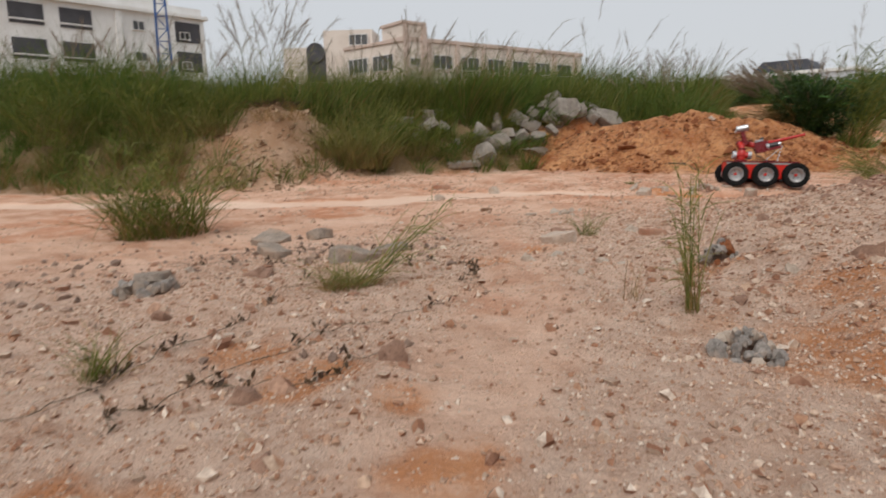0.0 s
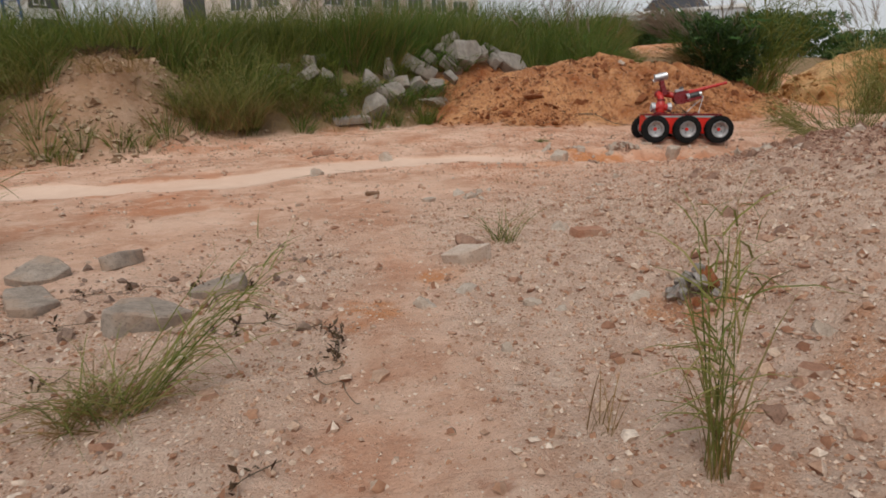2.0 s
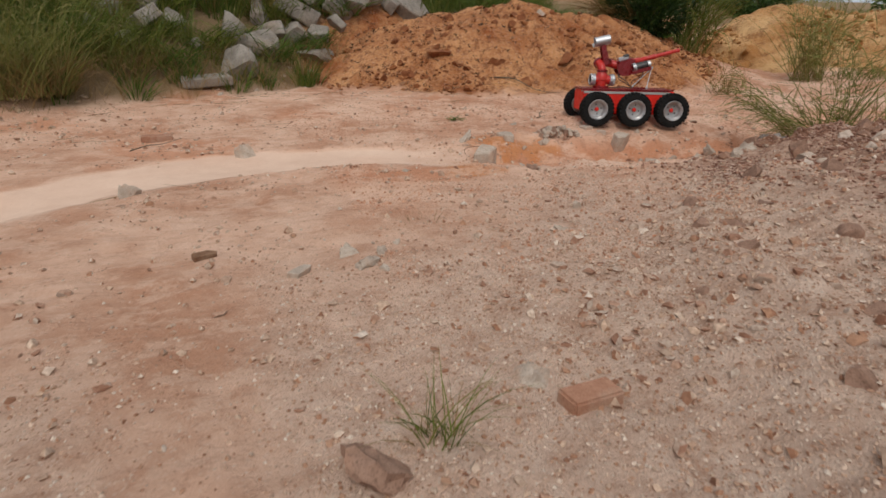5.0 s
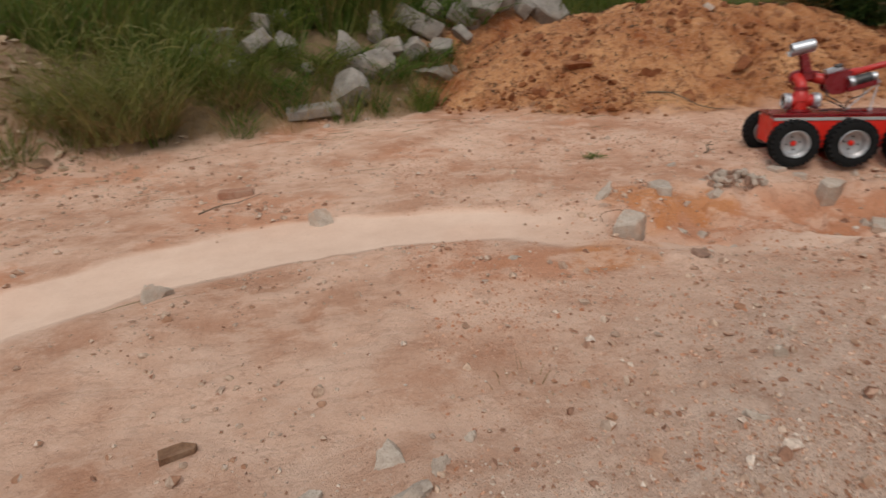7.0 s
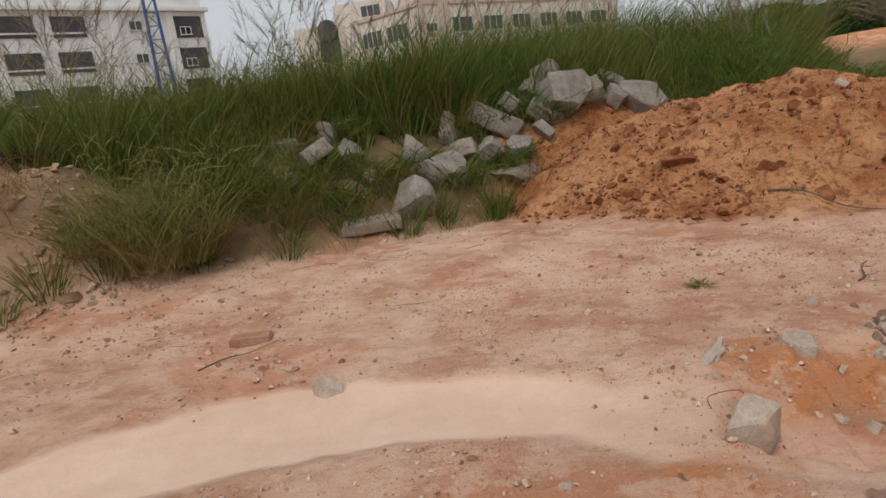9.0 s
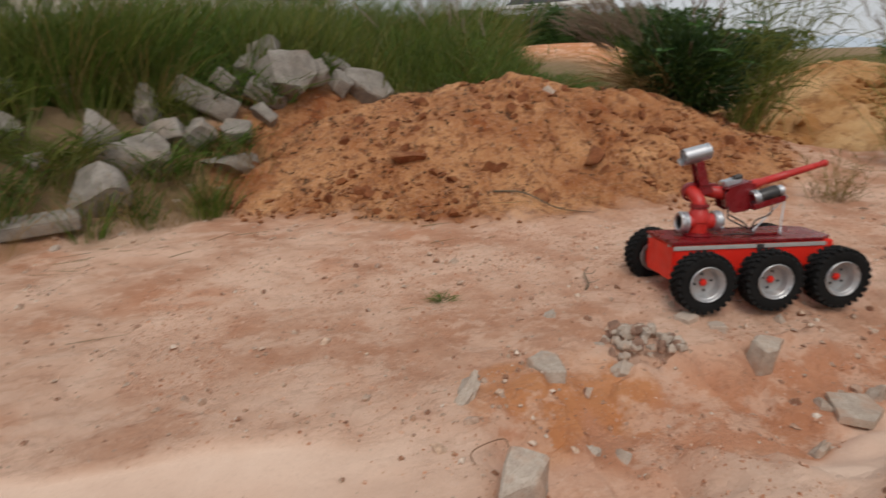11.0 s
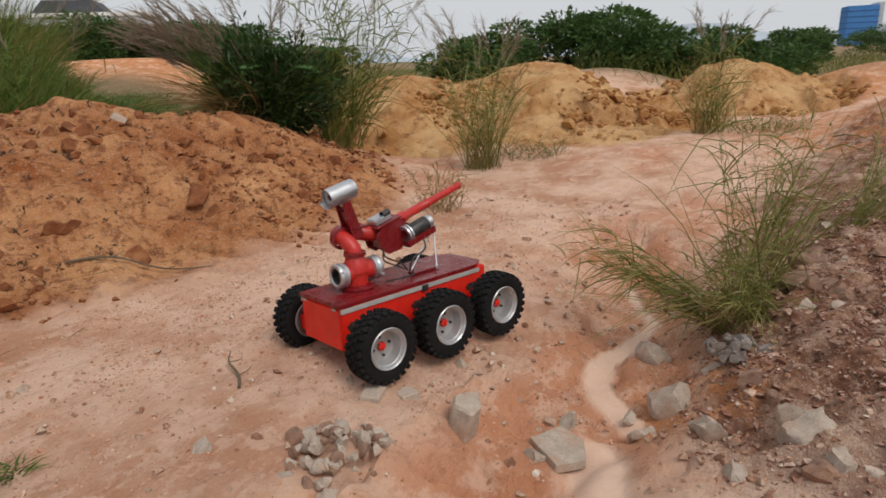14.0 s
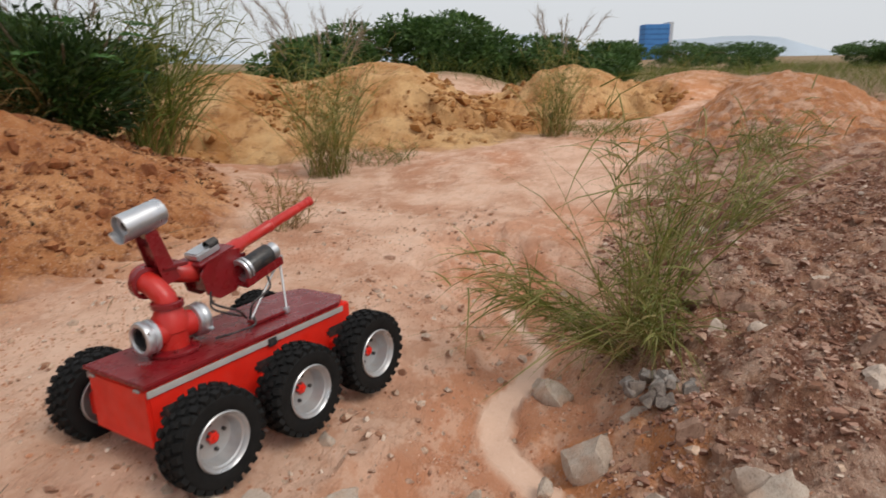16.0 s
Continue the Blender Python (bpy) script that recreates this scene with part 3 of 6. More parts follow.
def strips(root, tip_dir, lean_dir, length, width, droop, rng, segs=3):
    """Many curved tapering blades. root: n x 3; tip_dir, lean_dir: n x 3 unit ways; length, width, droop: n."""
    n = len(root)
    side = np.cross(tip_dir, rng.normal(size=(n, 3)))
    side /= np.linalg.norm(side, axis=1, keepdims=True) + 1e-9
    rows = []
    for s in range(segs + 1):
        u = s / segs
        mid = root + tip_dir * (length * u)[:, None] + lean_dir * (length * droop * u * u)[:, None]
        mid[:, 2] -= length * droop * 0.55 * u * u * u
        w = width * (1 - u) ** 0.7 * (0.7 + 0.6 * u)
        if s < segs:
            rows += [mid - side * w[:, None] / 2, mid + side * w[:, None] / 2]
        else:
            rows.append(mid)
    per = 2 * segs + 1
    verts = np.stack(rows, 1).reshape(-1, 3)
    base = np.arange(n)[:, None] * per
    tris = []
    for s in range(segs - 1):
        a, b, c, d = 2 * s, 2 * s + 1, 2 * s + 3, 2 * s + 2
        tris += [[a, b, c], [a, c, d]]
    tris.append([2 * segs - 2, 2 * segs - 1, 2 * segs])
    faces = (base[:, None, :] + np.array(tris)[None]).reshape(-1, 3)
    return verts, faces


def unit(v):
    return v / (np.linalg.norm(v, axis=1, keepdims=True) + 1e-9)


def upward(rng, n, spread_, lean=(0, 0)):
    a = rng.uniform(0, 2 * math.pi, n)
    s = spread_ * np.sqrt(rng.uniform(0, 1, n))
    way = np.stack([np.cos(a) * s + lean[0], np.sin(a) * s + lean[1], np.ones(n)], 1)
    out = np.stack([np.cos(a) + lean[0] * 2, np.sin(a) + lean[1] * 2, np.zeros(n)], 1)
    return unit(way), unit(out)


def joined(pieces):
    verts, faces, n = [], [], 0
    for v, f in pieces:
        verts.append(v)
        faces.append(f + n)
        n += len(v)
    return np.concatenate(verts), np.concatenate(faces)


def blades_on(rng, x, y, low, high, width, spread_, droop, lean=(0, 0), segs=3, z=None):
    n = len(x)
    z = land(x, y, False) if z is None else z
    root = np.stack([x, y, z - 0.02], 1)
    way, out = upward(rng, n, spread_, lean)
    size = rng.uniform(0, 1, n) ** 0.8
    return strips(root, way, out, low + (high - low) * size, width * rng.uniform(0.6, 1.3, n), droop * rng.uniform(0.3, 1.3, n), rng, segs)


def plume_pieces(rng, x, y, z, high, lean, n_hairs=26, hair=0.09, culm=0.006):
    """Flowering stalks with feathery heads."""
    n = len(x)
    root = np.stack([x, y, z], 1)
    way, out = upward(rng, n, 0.25, lean)
    length = high * rng.uniform(0.75, 1.1, n)
    droop = rng.uniform(0.05, 0.3, n)
    stalk = strips(root, way, out, length, np.full(n, culm), droop, rng, 4)
    roots, ways, lens = [], [], []
    for k in range(n_hairs):
        u = 1 - 0.24 * k / n_hairs
        mid = root + way * (length * u)[:, None] + out * (length * droop * u * u)[:, None]
        mid[:, 2] -= length * droop * 0.55 * u ** 3
        d = unit(way * 0.9 + out * (0.7 * droop[:, None] + 0.3) + rng.normal(size=(n, 3)) * 0.28)
        roots.append(mid)
        ways.append(d)
        lens.append(hair * rng.uniform(0.6, 1.3, n))
    roots, ways, lens = np.concatenate(roots), np.concatenate(ways), np.concatenate(lens)
    hairs = strips(roots, ways, unit(ways + np.array([lean[0], lean[1], -0.3])), lens, np.full(len(lens), 0.009), np.full(len(lens), 0.35), rng, 2)
    return stalk, hairs


def leaves(rng, centre, size, aspect, facing):
    """Flat pointed leaves: four corners each."""
    n = len(centre)
    along = unit(facing + rng.normal(size=(n, 3)) * 0.5)
    across = unit(np.cross(along, rng.normal(size=(n, 3))))
    l, w = size[:, None], (size * aspect)[:, None]
    verts = np.stack([centre, centre + along * l * 0.45 - across * w / 2, centre + along * l, centre + along * l * 0.45 + across * w / 2], 1).reshape(-1, 3)
    verts[1::4, 2] += 0.08 * size
    verts[3::4, 2] += 0.08 * size
    faces = np.arange(n)[:, None] * 4 + np.arange(4)[None]
    return verts, faces


# ---- the six-wheeled fire robot ----
def tyre_mesh():
    r, w = 0.172, 0.118
    prof = [(0.096, -0.045), (0.108, -0.055), (0.128, -w / 2), (0.148, -w / 2 + 0.002), (0.158, -0.046), (0.162, -0.02), (0.163, 0.0),
            (0.162, 0.02), (0.158, 0.046), (0.148, w / 2 - 0.002), (0.128, w / 2), (0.108, 0.055), (0.096, 0.045), (0.092, 0.0), (0.096, -0.045)]
    bm = lathe(prof, 48)
    for k in range(26):
        for row, zc in ((0, -0.043), (0.5, -0.0145), (0, 0.0145), (0.5, 0.043)):
            ang = 2 * math.pi * (k + row) / 26
            edge = abs(zc) > 0.03
            size = (0.021 if edge else 0.016, 0.026 if edge else 0.022, 0.028 if edge else 0.022)
            c = 0.1615 if edge else 0.1655
            m = Matrix.Rotation(ang, 4, "Z") @ Matrix.Translation((c, 0, zc)) @ Matrix.Rotation(radians(-14 * np.sign(zc) if edge else 0), 4, "Y") @ Matrix.Rotation(radians(18 if zc > 0 else -18), 4, "X")
            top = Matrix.Diagonal((*size, 1))
            made = bmesh.ops.create_cube(bm, size=1, matrix=m @ top)["verts"]
            mid = m.translation
            for v in made:
                if math.hypot(v.co.x, v.co.y) > c:
                    v.co = mid + (v.co - mid) * 0.86
    return bm


def make_wheel(parent, m):
    wheel = part("wheel", tyre_mesh(), RUBBER, parent, "knobbly black tyre, dusty", m=m)
    rim = lathe([(0.0965, -0.05), (0.1, -0.058), (0.094, -0.06), (0.09, -0.05), (0.086, -0.02), (0.08, -0.014), (0.05, -0.018), (0.0, -0.02)], 40)
    out = lathe([(0.0965, 0.046), (0.101, 0.056), (0.097, 0.0605), (0.091, 0.056), (0.087, 0.044), (0.081, 0.04), (0.078, 0.026), (0.076, 0.012), (0.07, -0.004),
                 (0.05, -0.008), (0.028, -0.008), (0.0, -0.008)], 40)
    part("rim", out, RIMSILVER, wheel, "silver steel rim")
    part("inner_rim", rim, RIMSILVER, wheel)
    hub = lathe([(0.022, -0.01), (0.022, 0.004), (0.018, 0.008), (0.01, 0.009), (0.009, 0.015), (0.0, 0.016)], 6)
    part("hub", hub, RED, wheel, "red hub nut")
    for k in range(4):
        a = math.pi / 4 + k * math.pi / 2
        part("bolt", lathe([(0.007, -0.01), (0.007, 0.002), (0.0, 0.003)], 6, Matrix.Translation((0.047 * math.cos(a), 0.047 * math.sin(a), 0))), BLACK, wheel)
    return wheel


def make_robot(m):
    bot = thing("fire_robot", "small red six-wheeled fire fighting robot standing on the dirt", "robot", m)
    # hull: a box with a raised nose and a lid
    side = [(-0.49, 0.15), (-0.47, 0.125), (0.40, 0.125), (0.475, 0.19), (0.475, 0.345), (-0.49, 0.345)]
    hull = prism(side, 0.34, Matrix.Translation((0, 0.17, 0)) @ Matrix.Rotation(radians(90), 4, "X"))
    bmesh.ops.bevel(hull, geom=hull.edges[:], offset=0.006, segments=2, affect="EDGES")
    part("hull", hull, RED, bot, "bright red sheet steel hull")
    lid = prism([(-0.505, -0.18), (0.40, -0.18), (0.485, -0.12), (0.485, 0.12), (0.40, 0.18), (-0.505, 0.18)], 0.016, Matrix.Translation((0, 0, 0.347)))
    bmesh.ops.bevel(lid, geom=lid.edges[:], offset=0.004, segments=2, affect="EDGES")
    part("lid", lid, DARKRED, bot, "glossy dark red top plate")
    for y in (-1, 1):
        part("sealing_strip", block((0.92, 0.007, 0.024), (-0.035, y * 0.1745, 0.327), 0.002), STRIP, bot, "grey strip along the hull edge")
        part("latch", block((0.04, 0.012, 0.03), (0.02, y * 0.18, 0.322), 0.003), BLACK, bot)
        for x in (-0.39, 0.0, 0.39):
            part("axle_box", block((0.13, 0.115, 0.085), (x, y * 0.2255, 0.172), 0.006), RED, bot, "red axle housing")
            part("axle", rod((x, y * 0.28, 0.172), (x, y * 0.335, 0.172), 0.02), BLACK, bot)
            # hull is not cut: a black plate paints the cutout's shade
            dark = block((0.14, 0.012, 0.04), (x, y * 0.168, 0.245), 0.012)
            part("slot_shade_plate", dark, BLACK, bot, "black plate painting the shade of a hull side cutout")
        for x in (-0.20, 0.20):
            part("skirt", block((0.2, 0.03, 0.05), (x, y * 0.16, 0.135), 0.006), RED, bot)
    part("rear_plate", block((0.008, 0.33, 0.2), (-0.492, 0, 0.235), 0.003), RED, bot, "flat red rear panel")
    for y in (-1, 1):
        part("marker", block((0.006, 0.03, 0.012), (-0.502, y * 0.13, 0.335), 0.002), STRIP, bot)
    first = None
    for x in (-0.39, 0.0, 0.39):
        for y in (-1, 1):
            turn = Matrix.Translation((x, y * 0.33, 0.172)) @ Matrix.Rotation(radians(-90 * y), 4, "X") @ Matrix.Rotation(x * 3 + y, 4, "Z")
            if first is None:
                first = make_wheel(bot, turn)
            else:
                copy_thing(first, turn).parent = bot
    # water cannon: base tee with two hose couplings
    part("base_flange", lathe([(0, 0), (0.085, 0), (0.088, 0.004), (0.088, 0.012), (0.08, 0.016), (0.06, 0.02), (0, 0.02)], 32, Matrix.Translation((-0.27, 0, 0.363))), DARKRED, bot)
    for k in range(6):
        a = k * math.pi / 3
        part("flange_bolt", lathe([(0.008, 0), (0.008, 0.01), (0, 0.011)], 6, Matrix.Translation((-0.27 + 0.074 * math.cos(a), 0.074 * math.sin(a), 0.378))), DARKRED, bot)
    tee = lathe([(0.055, 0), (0.055, 0.06), (0.062, 0.065), (0.062, 0.11), (0.052, 0.125), (0.046, 0.15), (0, 0.15)], 28, Matrix.Translation((-0.27, 0, 0.38)))
    rod((-0.34, 0, 0.445), (-0.185, 0, 0.445), 0.047, 24, bm=tee)
    part("base_tee", tee, PIPERED, bot, "red cast pipe tee")
    for x, d in ((-0.34, -1), (-0.19, 1)):
        ring = lathe([(0.047, 0), (0.06, 0.004), (0.06, 0.016), (0.054, 0.02), (0.06, 0.026), (0.063, 0.04), (0.058, 0.052), (0.046, 0.054), (0.042, 0.05), (0.04, 0.02)], 32,
                     axis_to((x, 0, 0.445), (x + d, 0, 0.445)))
        coupling = part("hose_coupling", ring, SILVER, bot, "aluminium hose coupling")
        part("seal", lathe([(0.042, 0.046), (0.036, 0.044), (0.034, 0.02), (0, 0.02)], 24, axis_to((x, 0, 0.445), (x + d, 0, 0.445))), BLACK, coupling, "black rubber bore")
        for k in range(2):
            a = k * math.pi + 0.5
            part("lug", block((0.018, 0.014, 0.02), bevel=0.003, m=axis_to((x, 0, 0.445), (x + d, 0, 0.445)) @ Matrix.Rotation(a, 4, "Z") @ Matrix.Translation((0.064, 0, 0.04))), SILVER, coupling)
    neck = pipe([(-0.27, 0, 0.52), (-0.272, 0.008, 0.56), (-0.285, 0.055, 0.605), (-0.28, 0.12, 0.615), (-0.235, 0.155, 0.62), (-0.17, 0.14, 0.612), (-0.11, 0.11, 0.598), (-0.03, 0.1, 0.585)], 0.04, 24)
    part("swan_neck", neck, PIPERED, bot, "red bent water pipe")
    part("swivel_ring", lathe([(0.046, 0), (0.056, 0.004), (0.056, 0.022), (0.046, 0.026)], 28, Matrix.Translation((-0.27, 0, 0.525))), DARKRED, bot)
    part("swivel_ring", lathe([(0.044, 0), (0.058, 0.004), (0.058, 0.03), (0.044, 0.034)], 28, axis_to((-0.285, 0.07, 0.607), (-0.28, 0.2, 0.62))), DARKRED, bot)
    # gear housing, built along the barrel
    tilt = Matrix.Translation((0.0, 0.1, 0.585)) @ Matrix.Rotation(radians(-15), 4, "Y")
    plate = [(-0.1, -0.05), (-0.06, -0.09), (0.02, -0.1), (0.07, -0.075), (0.2, -0.06), (0.2, -0.04), (0.08, -0.02), (0.1, 0.045), (0.06, 0.06), (-0.06, 0.06), (-0.1, 0.03)]
    flat = tilt @ Matrix.Rotation(radians(90), 4, "X")
    for y in (-0.065, 0.055):
        part("side_plate", prism(plate, 0.01, flat @ Matrix.Translation((0, 0, -y))), DARKRED, bot, "dark red gear housing plate")
    part("gear_housing", block((0.15, 0.11, 0.11), (-0.005, 0, -0.005), 0.01, tilt), DARKRED, bot)
    part("top_plate", block((0.17, 0.15, 0.008), (0, 0, 0.063), 0.003, tilt), DARKRED, bot)
    part("lamp_box", block((0.11, 0.085, 0.03), (-0.01, 0.0, 0.083), 0.006, tilt), SILVER, bot, "small silver control box")
    part("lamp_cap", lathe([(0.02, 0), (0.02, 0.045), (0.015, 0.05), (0, 0.05)], 18, tilt @ Matrix.Translation((0.0, -0.02, 0.1)) @ Matrix.Rotation(radians(90), 4, "Y")), BLACK, bot)
    part("barrel", lathe([(0.032, 0.06), (0.032, 0.16), (0.025, 0.17), (0.024, 0.32), (0.027, 0.325), (0.027, 0.338), (0.0225, 0.343), (0.019, 0.58), (0.0215, 0.582), (0.0215, 0.6), (0.016, 0.602), (0.014, 0.55), (0, 0.55)], 28,
                         tilt @ Matrix.Translation((0, 0.01, 0.02)) @ Matrix.Rotation(radians(90), 4, "Y")), PIPERED, bot, "long red nozzle barrel")
    run = tilt @ Matrix.Translation((0.05, -0.1, -0.03)) @ Matrix.Rotation(radians(90), 4, "Y")
    motor = part("motor", lathe([(0, 0.03), (0.04, 0.03), (0.042, 0.035), (0.042, 0.15), (0.038, 0.155), (0, 0.155)], 28, run), BLACK, bot, "black electric motor")
    part("motor_cap", lathe([(0.034, 0.155), (0.035, 0.185), (0.026, 0.19), (0, 0.19)], 24, run), SILVER, motor)
    for z in (0.0, 0.018):
        part("clamp", lathe([(0.03, z), (0.048, z), (0.05, z + 0.004), (0.05, z + 0.01), (0.03, z + 0.012)], 28, run), SILVER, motor, "steel hose clamp")
    part("motor_bracket", block((0.2, 0.075, 0.01), (0.13, -0.1, -0.085), 0.003, tilt), DARKRED, bot)
    part("motor_bracket", block((0.2, 0.008, 0.035), (0.13, -0.137, -0.07), 0.003, tilt), DARKRED, bot)
    # linkage, mast and camera
    part("joint", block((0.03, 0.03, 0.026), (0.245, -0.1, -0.075), 0.006, tilt), SILVER, bot)
    top = tilt @ Vector((0.245, -0.1, -0.08))
    for x, y in ((0.06, -0.03), (0.2, -0.075)):
        part("link_rod", rod(top, (x, y, 0.385), 0.005, 10), SILVER, bot, "thin steel linkage rod")
        part("rod_end", lathe([(0.012, -0.01), (0.014, 0), (0.012, 0.012), (0, 0.014)], 12, Matrix.Translation((x, y, 0.375))), SILVER, bot)
    part("deck_bracket", block((0.17, 0.06, 0.012), (0.12, -0.05, 0.372), 0.004), DARKRED, bot)
    for y in (0.035, 0.105):
        bar = prism([(-0.032, 0), (0.032, 0), (0.024, 0.2), (-0.024, 0.2)], 0.006,
                    Matrix.Translation((-0.215, y, 0.6)) @ Matrix.Rotation(radians(-16), 4, "Y") @ Matrix.Rotation(radians(90), 4, "X"))
        part("mast_bar", bar, DARKRED, bot, "dark red camera mast")
    part("mast_web", block((0.03, 0.064, 0.1), (0.0, 0, 0.1), 0.003, Matrix.Translation((-0.215, 0.067, 0.6)) @ Matrix.Rotation(radians(-16), 4, "Y")), DARKRED, bot)
    part("mast_foot", block((0.1, 0.1, 0.012), (-0.2, 0.07, 0.655), 0.003), DARKRED, bot)
    aim = Matrix.Translation((-0.262, 0.068, 0.84)) @ Matrix.Rotation(radians(-103), 4, "Y")
    head = part("camera_housing", lathe([(0.0, -0.065), (0.042, -0.065), (0.046, -0.06), (0.046, 0.095), (0.042, 0.095), (0.041, 0.07), (0, 0.07)], 32, aim), SILVER, bot, "silver tubular camera housing")
    hood = bmesh.new()
    arc = [(radians(a)) for a in range(-75, 76, 10)]
    rows = [[hood.verts.new(aim @ Vector((-r * math.cos(a), r * math.sin(a), z))) for a in arc] for r, z in ((0.048, -0.055), (0.048, 0.115), (0.0505, 0.115), (0.0505, -0.055))]
    for a, b in zip(rows, rows[1:] + rows[:1]):
        for k in range(len(arc) - 1):
            hood.faces.new((a[k], a[k + 1], b[k + 1], b[k]))
    part("sun_hood", hood, SILVER, head)
    part("lens_plate", lathe([(0.043, 0.071), (0.04, 0.078), (0.018, 0.078), (0.017, 0.075), (0, 0.075)], 28, aim), GLASS, head, "grey glass lens window")
    part("lens", lathe([(0.016, 0.076), (0.014, 0.083), (0, 0.086)], 20, aim), BLACK, head)
    part("camera_bracket", block((0.03, 0.05, 0.05), (-0.262, 0.068, 0.79), 0.006), SILVER, bot)
    for n, pts in enumerate(([(-0.05, 0.05, 0.53), (-0.1, -0.02, 0.49), (-0.02, -0.05, 0.44), (0.04, -0.02, 0.385)],
                             [(-0.03, 0.06, 0.52), (-0.08, 0.02, 0.46), (0.0, -0.01, 0.41), (0.06, 0.03, 0.38)],
                             [(-0.14, -0.06, 0.372), (-0.08, -0.11, 0.385), (0.02, -0.09, 0.376), (0.06, -0.04, 0.385)],
                             [(0.17, -0.0, 0.55), (0.14, -0.06, 0.49), (0.05, -0.06, 0.45), (0.04, -0.04, 0.385)])):
        part("cable", pipe(pts, 0.0045, 8), BLACK, bot, "thin black cable")
    return bot


make_robot(pose(5.8, 10.33, -0.022, -3.0, 1.5, -16))


# ---- rubble, stones and clods ----
def scatter_stones(rows, kind, mat, name, label, group, seed, cuts=9, jag=0.14):
    """rows: x, y, width, height of the part that shows."""
    for i, (x, y, w, h) in enumerate(rows):
        rnd = random.Random(seed * 100 + i)
        if kind == "slab":
            shape = slab(seed * 100 + i, (w, w * rnd.uniform(0.6, 0.85), max(h, 0.05) * 0.6), 7)
            lay_stone(name, shape, mat, x, y, h * 0.08, (rnd.uniform(-14, 14), rnd.uniform(-14, 14), rnd.uniform(0, 360)), label, group)
        else:
            shape = boulder(seed * 100 + i, (w * 1.1, w * rnd.uniform(0.7, 1.0), h * 1.35), cuts, 3, jag + 0.1)
            lay_stone(name, shape, mat, x, y, -h * 0.12, (rnd.uniform(-8, 8), rnd.uniform(-8, 8), rnd.uniform(0, 360)), label, group)


# concrete rubble along the grassy bank
RUBBLE = [(4.0, 15.55, 0.78, 1.0, 64, 14, 25), (4.35, 15.7, 0.42, 0.7, 70, -25, 100), (4.72, 15.85, 0.44, 0.5, 40, -12, 70), (5.1, 16.0, 0.76, 0.7, 46, 20, 10), (3.85, 16.05, 0.42, 0.9, 66, 40, 50),
          (3.6, 15.85, 0.45, 0.6, 50, 20, 120), (4.75, 16.25, 0.42, 0.6, 30, 22, 15), (5.5, 16.1, 0.3, 0.36, 55, 0, 60), (3.74, 15.42, 0.52, 0.4, 20, 30, 0), (3.65, 15.18, 0.32, 0.3, 50, -35, 140), (3.3, 15.6, 0.5, 0.5, 40, 25, 70)]
for i, (x, y, w, h, rx, ry, rz) in enumerate(RUBBLE):
    lay_stone("concrete_chunk", slab(500 + i, (w, w * 0.8, h * 0.42), 5), CONCRETE, x, y, h * 0.26, (rx, ry, rz), "broken grey concrete chunk lying on the rubble heap", "concrete rubble")
BANKSTONES = [(2.28, 14.3, 0.54, 0.45), (2.61, 14.7, 0.45, 0.42), (2.9, 14.8, 0.48, 0.42), (3.04, 15.3, 0.68, 0.52), (2.45, 15.1, 0.42, 0.4), (1.25, 14.5, 0.44, 0.3), (0.98, 14.8, 0.44, 0.5), (0.4, 14.65, 0.48, 0.3),
              (0.84, 14.22, 0.72, 0.34), (0.24, 14.1, 0.32, 0.3), (0.68, 13.86, 0.36, 0.3), (1.15, 15.3, 0.34, 0.5), (1.6, 15.6, 0.36, 0.4), (2.0, 14.6, 0.36, 0.34), (3.3, 14.95, 0.36, 0.3), (1.55, 14.1, 0.3, 0.26)]
for i, (x, y, w, h) in enumerate(BANKSTONES):
    rnd = random.Random(i + 40)
    shape = slab(540 + i, (w, w * rnd.uniform(0.6, 0.9), h * 0.55), 5) if i not in (0, 4, 13) else boulder(540 + i, (w * 1.15, w * 0.95, h * 1.15), 8, 3, 0.05)
    lay_stone("rubble_rock", shape, CONCRETE, x, y, h * 0.3, (rnd.uniform(-40, 40), rnd.uniform(-40, 40), rnd.uniform(0, 360)), "rough grey rubble rock half hidden by grass", "bank rubble")
lay_stone("concrete_chunk", boulder(77, (0.56, 0.5, 0.46), 8, 3, 0.05), CONCRETE, 1.98, 13.72, 0.1, (24, 20, 70), "large grey concrete lump at the foot of the bank", "concrete rubble")
lay_stone("concrete_slab", block((0.62, 0.34, 0.1), bevel=0.012), CONCRETE, 1.6, 13.36, 0.06, (6, -2, 8), "flat pale concrete slab on the ground", "concrete rubble")
lay_stone("concrete_chunk", boulder(78, (0.56, 0.36, 0.28), 6, 3, 0.05), CONCRETE, 3.2, 14.56, 0.07, (0, 8, 20), "low pale concrete chunk beside the orange heap", "concrete rubble")
for i, (x, y) in enumerate(((2.75, 14.2), (2.9, 14.05), (2.62, 13.98), (3.05, 14.25), (2.2, 13.3), (1.75, 13.05))):
    lay_stone("mortar_scrap", slab(560 + i, (0.09, 0.07, 0.03), 5), PALEROCK, x, y, 0.005, (8, 5 * i, 50 * i), "small white mortar scrap at the foot of the rubble", "mortar scraps")

